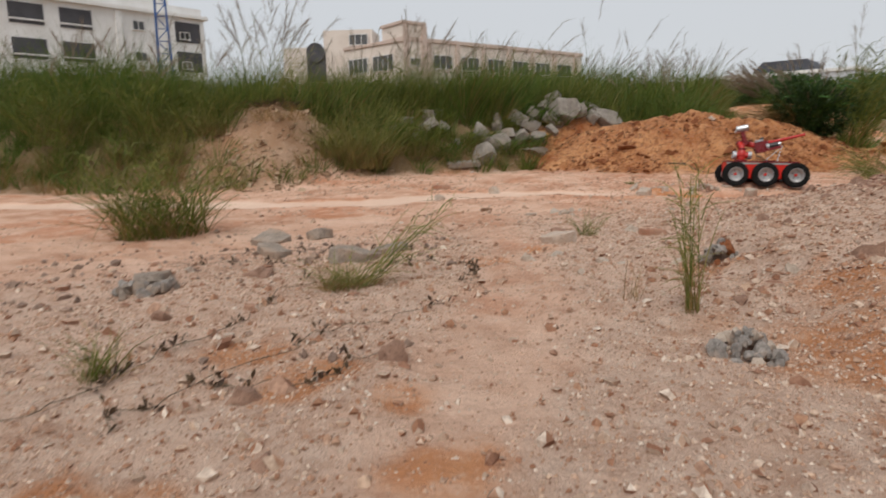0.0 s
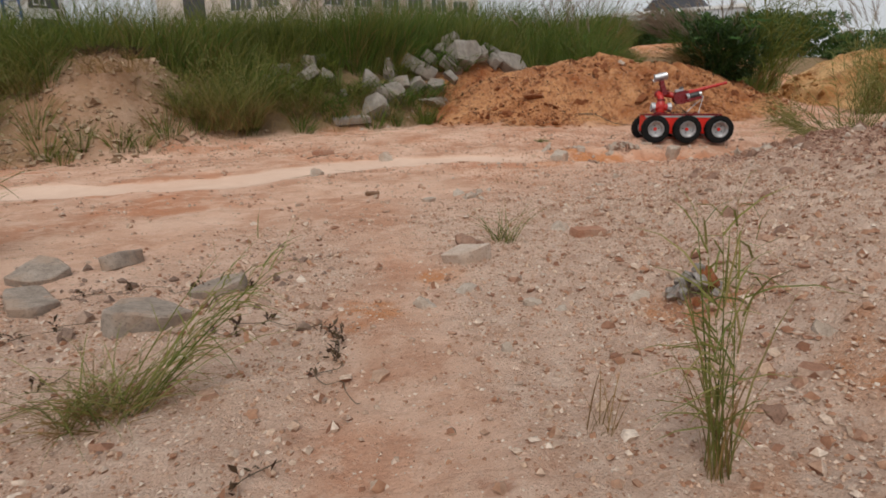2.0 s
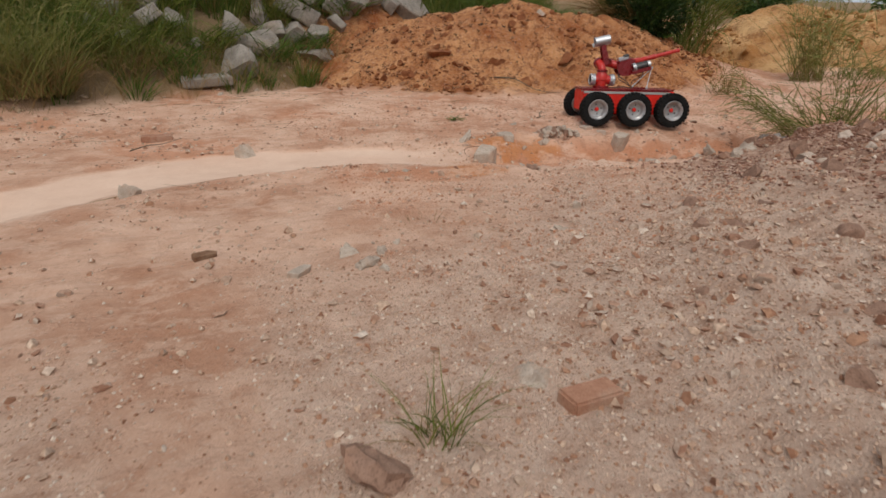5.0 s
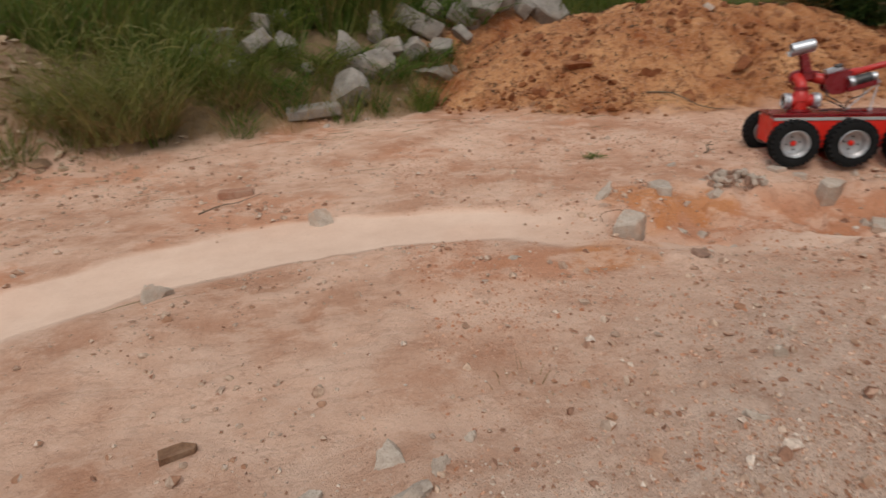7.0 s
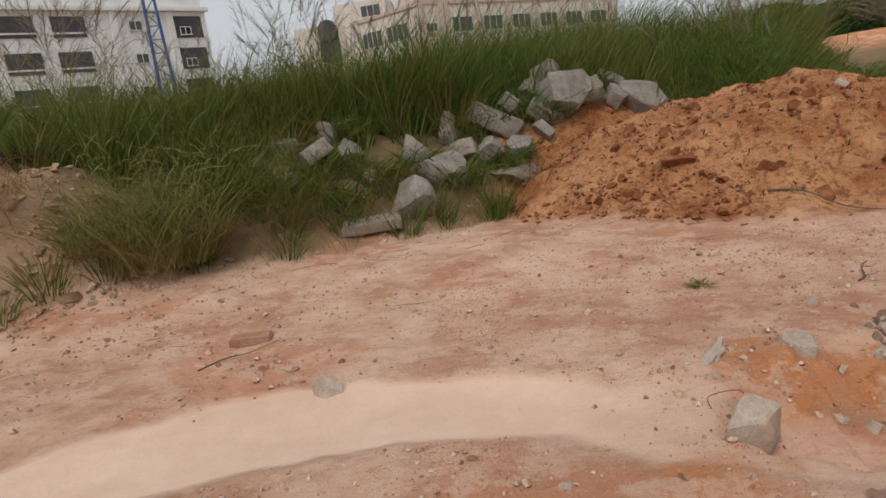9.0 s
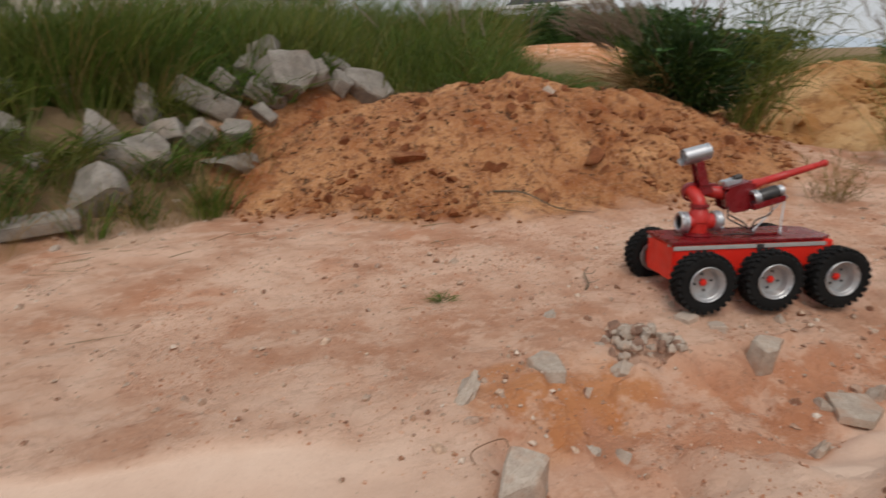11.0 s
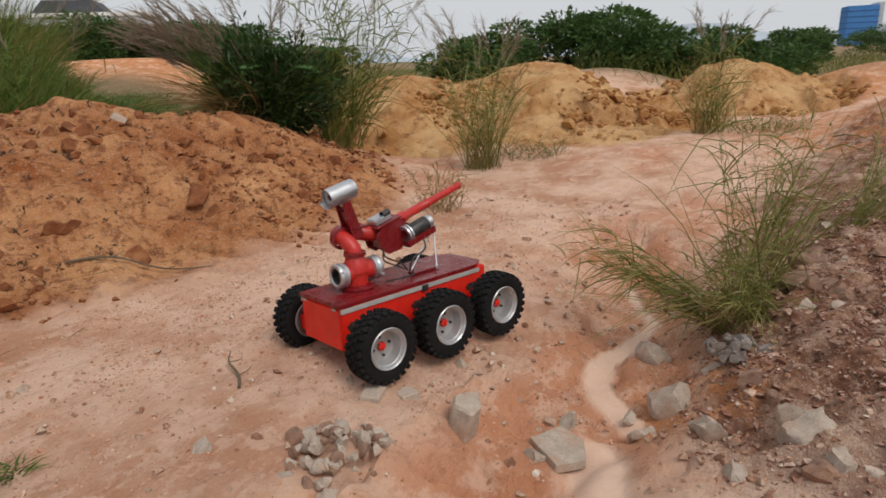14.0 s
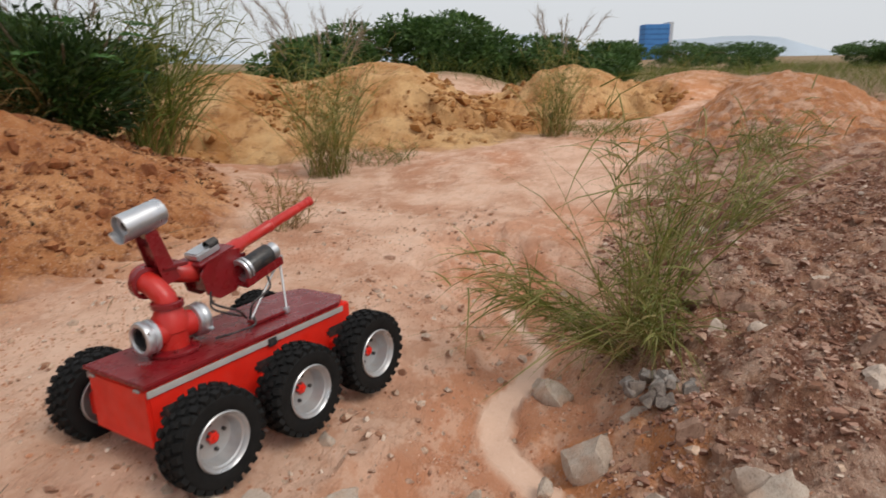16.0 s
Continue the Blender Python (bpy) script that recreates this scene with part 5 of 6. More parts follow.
def grass_field():
    rng = np.random.default_rng(11)
    # the bank: tall grass in tussocks, each with its own height and colour
    n = 5600
    x, y = rng.uniform(-16, 11.5, n), rng.uniform(11, 25, n)
    d, side = off_line(x, y, FOOT)
    inside = np.where(side < 0, d, -d) + 0.35 * wave(x, y, 0.7, 51)
    k = ground_kinds(x, y)
    rubble = np.exp(-(off_line(x, y, [(0.3, 14.1), (1.2, 14.6), (2.4, 14.5), (3.4, 15.3), (4.6, 15.8), (5.6, 16.0)])[0] / 0.45) ** 2)
    mound = hump(x, y, -1.9, 12.2, 1.1, 0.8, 20, 1.0, 1.5)
    chance = smooth(-0.1, 0.4, inside) * (1 - 0.68 * rubble) * (1 - 0.92 * mound) * (1 - k["orange"]) * (0.45 + 0.55 * smooth(-0.35, 0.35, wave(x, y, 1.1, 52) + 0.5 * wave(x, y, 2.3, 58) + 0.15))
    keep = rng.uniform(0, 1, n) < chance
    x, y, inside, rubble = x[keep], y[keep], inside[keep], rubble[keep]
    m = len(x)
    tall = 0.45 + 1.25 * smooth(0.2, 2.6, inside) * (0.8 + 0.45 * wave(x, y, 1.1, 52) + 0.3 * wave(x, y, 3.1, 55))
    bearing = np.degrees(np.arctan2(x - 3.0, y - 8.1))
    tall = tall * rng.uniform(0.7, 1.3, m) * (1 + 0.35 * smooth(3.0, 6.0, x)) * (1 - 0.6 * smooth(25.5, 28.5, bearing)) * (1 - 0.35 * rubble)
    tone = wave(x, y, 2.1, 54) + 0.5 * rng.normal(size=m)
    straw = rng.uniform(size=m) < 0.07 + 0.25 * smooth(1.3, 0.3, inside)
    per_tuft = 44
    for name, pick, mat, label in (("straw_grass", straw, STRAW, "dry straw blades among the tall grass"), ("tall_grass", (tone < -0.1) & ~straw, GRASS, "tall olive-green grass covering the bank"), ("green_grass", (tone >= -0.1) & ~straw, LUSH, "fresh green tall grass on the bank")):
        cx, cy, ct = (np.repeat(q[pick], per_tuft) for q in (x, y, tall))
        q = len(cx)
        a, r = rng.uniform(0, 6.28, q), np.sqrt(rng.uniform(0, 1, q))
        px, py = cx + 0.13 * r * np.cos(a), cy + 0.13 * r * np.sin(a)
        way = unit(np.stack([0.42 * r * np.cos(a) + 0.08, 0.42 * r * np.sin(a), np.ones(q)], 1))
        out = unit(np.stack([np.cos(a) + 0.3, np.sin(a), np.zeros(q)], 1))
        size = ct * (0.35 + 0.65 * rng.uniform(0, 1, q) ** 0.7)
        root = np.stack([px, py, land(px, py, False) - 0.03], 1)
        stuff(name, [strips(root, way, out, size, 0.012 * rng.uniform(0.6, 1.5, q) + 0.0006 * (py - 11), 0.4 * rng.uniform(0.1, 1.3, q), rng, 3)], mat, label)
    # dry fringe at the foot of the bank
    n = 9000
    x, y = rng.uniform(-7, 3.6, n), rng.uniform(10.6, 15, n)
    d, side = off_line(x, y, FOOT)
    inside = np.where(side < 0, d, -d)
    keep = (np.abs(inside - 0.45) < 0.45 + 0.25 * wave(x, y, 0.8, 61)) & (hump(x, y, -2.0, 11.6, 1.1, 0.8, 10, 1.0, 2) < 0.5)
    x, y = x[keep], y[keep]
    stuff("dry_grass", [blades_on(rng, x, y, 0.25, 0.75, 0.007, 0.6, 0.5)], STRAW, "dry straw-coloured grass at the foot of the bank")
    # flowering stalks over the field
    n = 260
    x = rng.uniform(-13, 11.5, n)
    y = rng.uniform(15.2, 22, n) + 0.15 * np.abs(x - 2)
    low = np.degrees(np.arctan2(x - 3.0, y - 8.1)) < 27
    x, y = x[low], y[low]
    z = land(x, y, False)
    stalk, hairs = plume_pieces(rng, x, y, z, 2.5, (0.2, 0.0), 26, 0.17, 0.01)
    stuff("reed_stalks", [stalk], GRASS, "thin reed stalks above the grass")
    stuff("reed_plumes", [hairs], PLUME, "pale feathery reed plumes")
    # far grass beyond the heaps and behind the bank
    n = 80000
    x, y = rng.uniform(-30, 75, n), rng.uniform(-30, 60, n)
    d, side = off_line(x, y, FOOT)
    east = (x > 20) & (y < 3 + 1.0 * x) & (y > 9 - 0.55 * x) | ((np.where(side < 0, d, -d) > 6) & (y > 20))
    keep = east & (ground_kinds(x, y)["yellow"] < 0.4) & (rng.uniform(0, 1, n) < 0.85) 
    x, y = x[keep], y[keep]
    stuff("far_grass", [blades_on(rng, x, y, 0.4, 1.0, 0.016, 0.5, 0.5)], GRASS, "green scrub grass on the far field")


grass_field()


def clump(name, label, x, y, n, high, mat, spread_=0.5, droop=0.5, width=0.007, radius=0.08, lean=(0, 0), dry=0.25, plumes=0, seed=1, category="grass clump", nodes=0):
    """One tuft: green blades, dry blades and perhaps flowering stalks, each a part."""
    rng = np.random.default_rng(seed)
    z0 = height(x, y)
    ob = thing(name, label, category, pose(x, y, z0))

    def spots(m):
        a, r = rng.uniform(0, 6.28, m), radius * np.sqrt(rng.uniform(0, 1, m))
        return r * np.cos(a), r * np.sin(a), np.zeros(m)

    px, py, pz = spots(n)
    v, f = blades_on(rng, px, py, high * 0.35, high, width, spread_, droop, lean, 4, pz)
    part("foliage", mesh_from("foliage", v, f), mat, ob, round_shade=False)
    m = int(n * dry)
    if m:
        px, py, pz = spots(m)
        v, f = blades_on(rng, px, py, high * 0.2, high * 0.6, width * 0.8, spread_ * 1.4, droop * 1.3, lean, 3, pz)
        part("dry_foliage", mesh_from("dry_foliage", v, f), STRAW, ob, "dry straw blades", round_shade=False)
    if nodes:
        # leafy side blades along upright culms
        px, py, pz = spots(nodes)
        root = np.stack([px, py, pz], 1)
        way, out = upward(rng, nodes, spread_ * 0.75, lean)
        length = high * rng.uniform(0.7, 1.1, nodes)
        bend = rng.uniform(0.05, 0.45, nodes) * droop
        culm = strips(root, way, out, length, np.full(nodes, 0.006), bend, rng, 5)
        tagged(part("stem_growth", mesh_from("stem_growth", *culm), GRASS, ob, round_shade=False), kind="stuff")
        rs, ws, ls, os_ = [], [], [], []
        for j in range(12):
            u = 0.18 + 0.8 * j / 12
            mid = root + way * (length * u)[:, None] + out * (length * bend * u * u)[:, None]
            mid[:, 2] -= length * bend * 0.55 * u ** 3
            side = rng.normal(size=(nodes, 3)) * 0.55
            rs.append(mid)
            ws.append(unit(way + side))
            os_.append(unit(side + np.array([lean[0], lean[1], -0.2])))
            ls.append(high * rng.uniform(0.1, 0.24, nodes))
        v, f = strips(np.concatenate(rs), np.concatenate(ws), np.concatenate(os_), np.concatenate(ls), np.full(12 * nodes, width), np.full(12 * nodes, 0.7), rng, 3)
        part("side_foliage", mesh_from("side_foliage", v, f), mat, ob, round_shade=False)
    if plumes:
        px, py, pz = spots(plumes)
        stalk, hairs = plume_pieces(rng, px, py, pz, high * 1.3, lean, 34, 0.1 + 0.03 * high, 0.006)
        part("flower_growth", mesh_from("flower_growth", *stalk), GRASS, ob, round_shade=False)
        tagged(part("plume", mesh_from("plume", *hairs), PLUME, ob, "pale feathery plumes", round_shade=False), kind="stuff")
    return ob


# clumps beside the track, from the start of the walk to its end
clump("left_grass_clump", "bushy green grass clump among flat rocks", -1.25, 6.4, 330, 0.95, GRASS, 0.6, 0.55, 0.011, 0.36, dry=0.6, seed=21, nodes=30)
clump("leaning_grass", "sparse green grass clump with long leaning blades", 0.55, 4.4, 120, 0.34, YELLOWGRASS, 0.9, 0.7, 0.006, 0.13, (0.1, 0.0), 1.8, seed=22)
clump("leaning_stalks", "long thin grass stalks leaning low over the dirt", 0.64, 4.36, 14, 0.62, YELLOWGRASS, 0.3, 0.5, 0.006, 0.05, (0.75, 0.35), 0.3, seed=23, nodes=9)
clump("upright_grass", "tall upright green grass with dry lower stalks", 2.1, 3.72, 12, 0.66, YELLOWGRASS, 0.14, 0.16, 0.007, 0.035, (-0.04, 0), 2.6, seed=24, nodes=9)
clump("thin_weed", "thin dry brown weed on the gravel", 1.92, 3.95, 14, 0.3, STRAW, 0.35, 0.3, 0.005, 0.05, dry=0.6, seed=25)
clump("small_weed", "small green and straw weed in the dirt", -0.08, 3.15, 60, 0.26, GRASS, 0.5, 0.4, 0.005, 0.06, dry=0.7, seed=26)
clump("stone_tuft", "little green tuft beside the white stone", 2.2, 5.95, 46, 0.34, GRASS, 0.5, 0.5, 0.006, 0.06, dry=0.3, seed=27)
clump("green_weed", "small bright green weed on the bare track", 4.11, 10.97, 60, 0.12, LUSH, 1.4, 0.5, 0.009, 0.05, dry=0.1, seed=28)
clump("sprout", "few dry sprouts on the bare track", 2.75, 7.75, 10, 0.13, STRAW, 0.4, 0.3, 0.005, 0.12, dry=0.5, seed=29)
clump("big_grass_clump", "large arching green grass clump on the gully bank", 6.95, 8.74, 100, 0.58, YELLOWGRASS, 0.9, 1.0, 0.009, 0.13, (-0.2, 0.1), 1.2, seed=30, nodes=8)
clump("tall_reeds", "tall upright green reeds in the big clump", 7.05, 8.8, 30, 1.3, YELLOWGRASS, 0.42, 0.35, 0.011, 0.14, (0.05, -0.02), 0.8, 0, 31, nodes=20)
clump("drooping_reeds", "drooping green reed shoots hanging over the gully", 6.9, 8.85, 16, 1.0, YELLOWGRASS, 0.35, 0.6, 0.01, 0.07, (-0.6, 0.95), 0.8, seed=32, nodes=22)
clump("drooping_reeds", "drooping green reed shoots hanging over the gully", 6.85, 8.72, 24, 0.8, YELLOWGRASS, 0.3, 0.9, 0.01, 0.07, (-0.95, 0.15), 0.9, seed=63, nodes=8)
clump("outer_reeds", "slanting green reeds on the red bank", 7.6, 8.7, 24, 0.85, YELLOWGRASS, 0.5, 0.5, 0.01, 0.2, (0.35, -0.2), 0.9, seed=33, nodes=12)
clump("outer_reeds", "slanting green reeds on the red bank", 8.1, 8.3, 24, 1.1, YELLOWGRASS, 0.35, 0.5, 0.01, 0.1, (0.5, -0.45), 0.4, seed=64, nodes=14)
clump("track_clump", "tall green grass clump with plumes beside the track", 10.6, 12.35, 90, 1.7, YELLOWGRASS, 0.5, 0.35, 0.013, 0.25, dry=1.0, plumes=14, seed=34, nodes=40)
clump("track_clump", "upright yellow-green grass clump by the yellow heap", 13.5, 10.05, 70, 1.45, YELLOWGRASS, 0.42, 0.3, 0.013, 0.22, dry=1.0, plumes=8, seed=35, nodes=32)
clump("low_clump", "low green grass patch by the yellow heap", 14.0, 9.35, 260, 0.5, GRASS, 0.8, 0.5, 0.01, 0.7, dry=0.5, seed=36)
clump("low_clump", "low green grass patch under the track clump", 11.5, 12.0, 160, 0.42, GRASS, 0.8, 0.5, 0.01, 0.5, dry=0.6, seed=37)
clump("heap_reeds", "tall green reeds leaning out of the dark bush", 9.4, 13.75, 90, 2.1, GRASS, 0.42, 0.35, 0.02, 0.3, (0.25, -0.08), 0.5, 12, 38, nodes=44)
clump("heap_reeds", "plumed reeds hanging over the dark bush", 8.45, 14.3, 220, 1.15, STRAW, 0.5, 0.9, 0.012, 0.28, (-0.7, 0.0), 0.9, 60, 39)
clump("heap_reeds", "dark green reeds in the middle of the bush", 8.85, 14.3, 260, 1.4, LUSH, 0.6, 0.55, 0.016, 0.3, (-0.15, 0.0), 0.2, 20, 46)
clump("dry_shrub", "sparse leafless shrub at the edge of the track", 8.35, 11.65, 30, 0.5, STRAW, 0.8, 0.2, 0.012, 0.22, dry=1.6, seed=40, nodes=14)
clump("bank_clump", "brown and green grass clump on the bank", -0.3, 12.65, 520, 1.3, YELLOWGRASS, 0.5, 0.5, 0.009, 0.55, dry=1.5, seed=41, nodes=60)
clump("bank_clump", "green grass clump among the rubble", 0.7, 13.5, 420, 0.95, GRASS, 0.55, 0.5, 0.009, 0.45, dry=0.6, seed=42, nodes=40)
clump("bank_clump", "green grass clump among the rubble", 2.6, 15.7, 420, 1.0, LUSH, 0.6, 0.6, 0.01, 0.5, dry=0.2, seed=43, nodes=40)
clump("mound_tuft", "dark withered grass on the crest of the mound", -1.9, 12.85, 420, 0.3, WEEDLEAF, 1.0, 0.8, 0.014, 0.5, dry=0.2, seed=66)
clump("plume_clump", "tall pale plumed reeds rising behind the mound", -2.5, 15.0, 120, 2.2, YELLOWGRASS, 0.35, 0.4, 0.012, 0.5, (0.1, 0), 0.4, 30, 67, nodes=20)
clump("mound_tuft", "dry brown grass tuft on the earth mound", -1.6, 12.3, 160, 0.55, STRAW, 0.7, 0.6, 0.009, 0.5, dry=0.5, seed=47)
clump("mound_tuft", "green grass hanging over the earth mound", -2.6, 12.7, 300, 1.0, GRASS, 0.6, 0.7, 0.01, 0.5, (0.2, -0.2), 0.5, seed=48)
clump("bank_clump", "tall olive grass clump on the bank edge", -3.6, 12.4, 500, 1.5, GRASS, 0.5, 0.5, 0.011, 0.6, dry=0.5, plumes=8, seed=49, nodes=40)
clump("bank_clump", "tall olive grass clump on the bank edge", -5.4, 12.6, 500, 1.6, GRASS, 0.5, 0.5, 0.011, 0.7, dry=0.5, plumes=8, seed=50, nodes=40)
clump("bank_clump", "tall plumed grass clump on the bank", 0.6, 15.2, 300, 1.7, GRASS, 0.45, 0.5, 0.011, 0.4, dry=0.4, plumes=14, seed=51, nodes=30)
clump("bank_clump", "tall plumed grass clump behind the heap", 6.8, 16.4, 400, 1.8, LUSH, 0.5, 0.6, 0.012, 0.6, dry=0.3, plumes=18, seed=52, nodes=40)
rnd = random.Random(58)
for i, (x, y) in enumerate(((0.5, 13.75), (0.95, 14.2), (1.3, 13.7), (1.7, 14.2), (2.15, 14.55), (2.5, 14.3), (2.6, 15.2), (3.1, 14.75), (3.2, 15.5), (1.1, 14.9), (3.75, 15.45), (4.4, 16.1))):
    clump("rubble_weed", "low leafy green weed growing between the rubble", x, y, 150, rnd.uniform(0.45, 0.75), LUSH if i % 3 else GRASS, 0.9, 0.6, 0.02, 0.32, (0, -0.1), 0.25, seed=120 + i, category="weed")
for x, y in ((9.8, 19.6), (11.0, 20.9), (12.6, 22.6), (9.0, 18.7), (13.4, 20.2), (14.6, 22.4), (7.7, 16.7), (8.6, 17.6), (9.6, 18.8), (10.6, 20.2), (9.9, 17.6), (11.2, 18.6), (12.3, 20.4), (11.6, 22.0), (13.6, 21.6), (10.8, 16.9), (12.6, 18.6)):
    clump("heap_back_grass", "green grass growing behind the orange heap", x, y, 420, 0.75, LUSH, 0.6, 0.6, 0.016, 0.9, dry=0.4, seed=int(x * 10))
for i, (x, y, hgt) in enumerate(((-3.2, 11.75, 0.9), (-4.2, 11.95, 1.0), (-2.75, 12.2, 0.8), (-5.2, 11.8, 0.8), (-0.75, 12.35, 0.75), (-0.1, 12.75, 0.7))):
    clump("bank_clump", "rough green and brown grass tuft beside the earth mound", x, y, 170, hgt, GRASS if i % 2 else YELLOWGRASS, 0.6, 0.5, 0.011, 0.28, dry=0.8, seed=150 + i, nodes=14)
clump("far_right_tuft", "green tuft on the pink far bank", 11.2, 7.6, 70, 0.6, GRASS, 0.6, 0.5, 0.009, 0.25, dry=0.5, seed=44)


def dark_bush(x, y):
    rng = np.random.default_rng(71)
    ob = thing("dark_bush", "dense dark green bush on the end of the heap", "bush", pose(x, y, height(x, y) - 0.05))
    for k in range(9):
        a = k * 0.7
        part("branch", pipe([(0, 0, 0), (0.25 * math.cos(a), 0.2 * math.sin(a), 0.45), (0.75 * math.cos(a), 0.55 * math.sin(a), 0.85 + 0.1 * (k % 3))], 0.02, 7, 4, radii=[0.03, 0.02, 0.008]), BARK, ob)
    n = 6500
    c = rng.normal(size=(n, 3))
    c = unit(c) * (rng.uniform(0.2, 1, (n, 1)) ** 0.4)
    lump = 1 + 0.25 * wave(c[:, 0] * 3 + 5, c[:, 2] * 3, 0.8, 72)
    p = c * lump[:, None] * np.array([0.66, 0.52, 0.52]) * (1 + 0.35 * wave(c[:, 0] * 2 + 9, c[:, 1] * 2 + c[:, 2], 0.5, 73))[:, None] + np.array([0, 0, 0.46])
    p = p * (1 + 0.3 * (rng.uniform(size=(n, 1)) ** 6))
    p = p[p[:, 2] > 0.02]
    v, f = leaves(rng, p, rng.uniform(0.07, 0.16, len(p)), 0.24, unit(p - np.array([0, 0, 0.3]) + np.array([0, 0, 0.1])))
    part("foliage", mesh_from("foliage", v, f), DARKLEAF, ob, "dense dark leaves", round_shade=False)
    # pinnate fronds
    for j in range(9):
        a = rng.uniform(-2.6, -0.2)
        base = np.array([0.75 * math.cos(a), 0.6 * math.sin(a), rng.uniform(0.5, 1.05)])
        out = np.array([math.cos(a), math.sin(a), 0.1])
        m = 13
        t = np.linspace(0, 1, m)
        rib = base + out * 0.42 * t[:, None] + np.array([0, 0, -0.16]) * (t ** 2)[:, None]
        cross = np.array([-math.sin(a), math.cos(a), 0])
        pts = np.concatenate([rib, rib])
        ways = np.concatenate([np.tile(cross + 0.5 * out, (m, 1)), np.tile(-cross + 0.5 * out, (m, 1))])
        v, f = leaves(np.random.default_rng(j), pts, np.concatenate([0.11 * (1.1 - t), 0.11 * (1.1 - t)]), 0.32, unit(ways) * 6)
        part("frond", mesh_from("frond", v, f), FERN, ob, "bright green feathered frond", round_shade=False)["kind"] = "stuff"
    return ob


dark_bush(8.75, 14.15)


def creeper(points, seed):
    """A runner on the soil with small dark leaf rosettes."""
    rng = np.random.default_rng(seed)
    ob = thing("creeper", "creeping weed runner with wilted dark leaves", "weed", pose(0, 0, 0), "creepers")
    t = np.linspace(0, len(points) - 1, 5 * len(points))
    px, py = (np.interp(t, np.arange(len(points)), [p[a] for p in points]) + rng.normal(size=len(t)) * 0.022 for a in (0, 1))
    line = [(float(a), float(b), height(a, b) + 0.006 + 0.012 * rng.random()) for a, b in zip(px, py)]
    part("runner", pipe(line, 0.0016, 5, 3), BARK, ob)
    spots_ = np.array(line)[rng.uniform(size=len(line)) < 0.36]
    for s in spots_[:14]:
        m = 9
        a = rng.uniform(0, 6.28, m)
        w = np.stack([np.cos(a), np.sin(a), rng.uniform(0.3, 1.6, m)], 1)
        v, f = leaves(rng, np.repeat(s[None], m, 0) + rng.normal(size=(m, 3)) * 0.012, rng.uniform(0.018, 0.045, m), 0.4, unit(w) * 3)
        tagged(part("rosette", mesh_from("rosette", v, f), WEEDLEAF, ob, round_shade=False), kind="stuff")


creeper([(0.78, 4.85), (1.0, 4.95), (1.2, 4.85), (1.27, 4.7), (1.22, 4.5), (1.3, 4.3)], 1)
creeper([(-0.3, 2.6), (-0.1, 2.95), (0.05, 3.35), (0.2, 3.8), (0.25, 4.3), (0.4, 4.7)], 2)
creeper([(0.1, 2.75), (0.35, 3.2), (0.55, 3.5), (0.8, 3.75), (1.1, 4.0)], 3)
creeper([(-0.6, 5.0), (-0.3, 5.1), (0.0, 5.0), (0.3, 5.15), (0.6, 5.1)], 4)
creeper([(-0.5, 5.4), (-0.2, 5.5), (0.2, 5.6), (0.6, 5.55), (0.85, 5.5)], 5)
creeper([(0.3, 3.0), (0.6, 3.05), (0.85, 3.3)], 6)


def heap_sprigs():
    """Little wilted sprigs all over the orange heap."""
    rng = np.random.default_rng(91)
    n = 520
    x, y = rng.uniform(3.6, 9.2, n), rng.uniform(12.6, 15.4, n)
    keep = ground_kinds(x, y)["orange"] > 0.6
    x, y = x[keep], y[keep]
    z = land(x, y)
    rs, ws = [], []
    for j in range(6):
        a = rng.uniform(0, 6.28, len(x))
        rs.append(np.stack([x, y, z], 1) + rng.normal(size=(len(x), 3)) * 0.012)
        ws.append(np.stack([np.cos(a), np.sin(a), rng.uniform(0.3, 1.4, len(x))], 1))
    v, f = leaves(rng, np.concatenate(rs), rng.uniform(0.025, 0.055, 6 * len(x)), 0.3, unit(np.concatenate(ws)) * 3)
    stuff("heap_sprigs", [(v, np.concatenate([f[:, [0, 1, 2]], f[:, [0, 2, 3]]]))], WEEDLEAF, "small wilted sprigs growing on the heap", "weeds")
    # dry litter lying on the track edges
    n = 900
    x, y = rng.uniform(-4, 11.5, n), rng.uniform(8.8, 13.6, n)
    k = ground_kinds(x, y)
    edge = np.exp(-(off_line(x, y, [(-2, 11.2), (0, 12.2), (2, 12.7), (4, 12.9), (7, 12.3), (9.5, 12.4), (11.5, 11.8)])[0] / 0.35) ** 2)
    keep = rng.uniform(size=n) < edge * 0.9 + 0.06
    x, y = x[keep], y[keep]
    a = rng.uniform(-0.6, 0.6, len(x)) + math.pi * rng.integers(0, 2, len(x))
    way = np.stack([np.cos(a), np.sin(a), 0.03 * np.ones(len(x))], 1)
    stuff("dry_litter", [strips(np.stack([x, y, land(x, y) + 0.008], 1), way, np.stack([-np.sin(a), np.cos(a), 0 * a], 1), rng.uniform(0.08, 0.35, len(x)), np.full(len(x), 0.007), rng.uniform(-0.15, 0.15, len(x)) , rng, 3)],
          STEM, "dry stalks lying on the soil", "litter")


heap_sprigs()


def dry_branch(points, r, label):
    line = [(x, y, height(x, y) + r + up) for x, y, up in points]
    ob = thing("dry_branch", label, "branch")
    part("limb", pipe(line, r, 7, 5, radii=[r, r * 0.8, r * 0.3]), BARK, ob)
    for k in (1, 2):
        a = Vector(line[k])
        part("side_twig", pipe([a, a + Vector((4 * r, -3 * r * k, 1.5 * r)), a + Vector((9 * r, -2 * r, 2.5 * r))], r * 0.4, 6, 4, radii=[r * 0.4, r * 0.15]), BARK, ob)


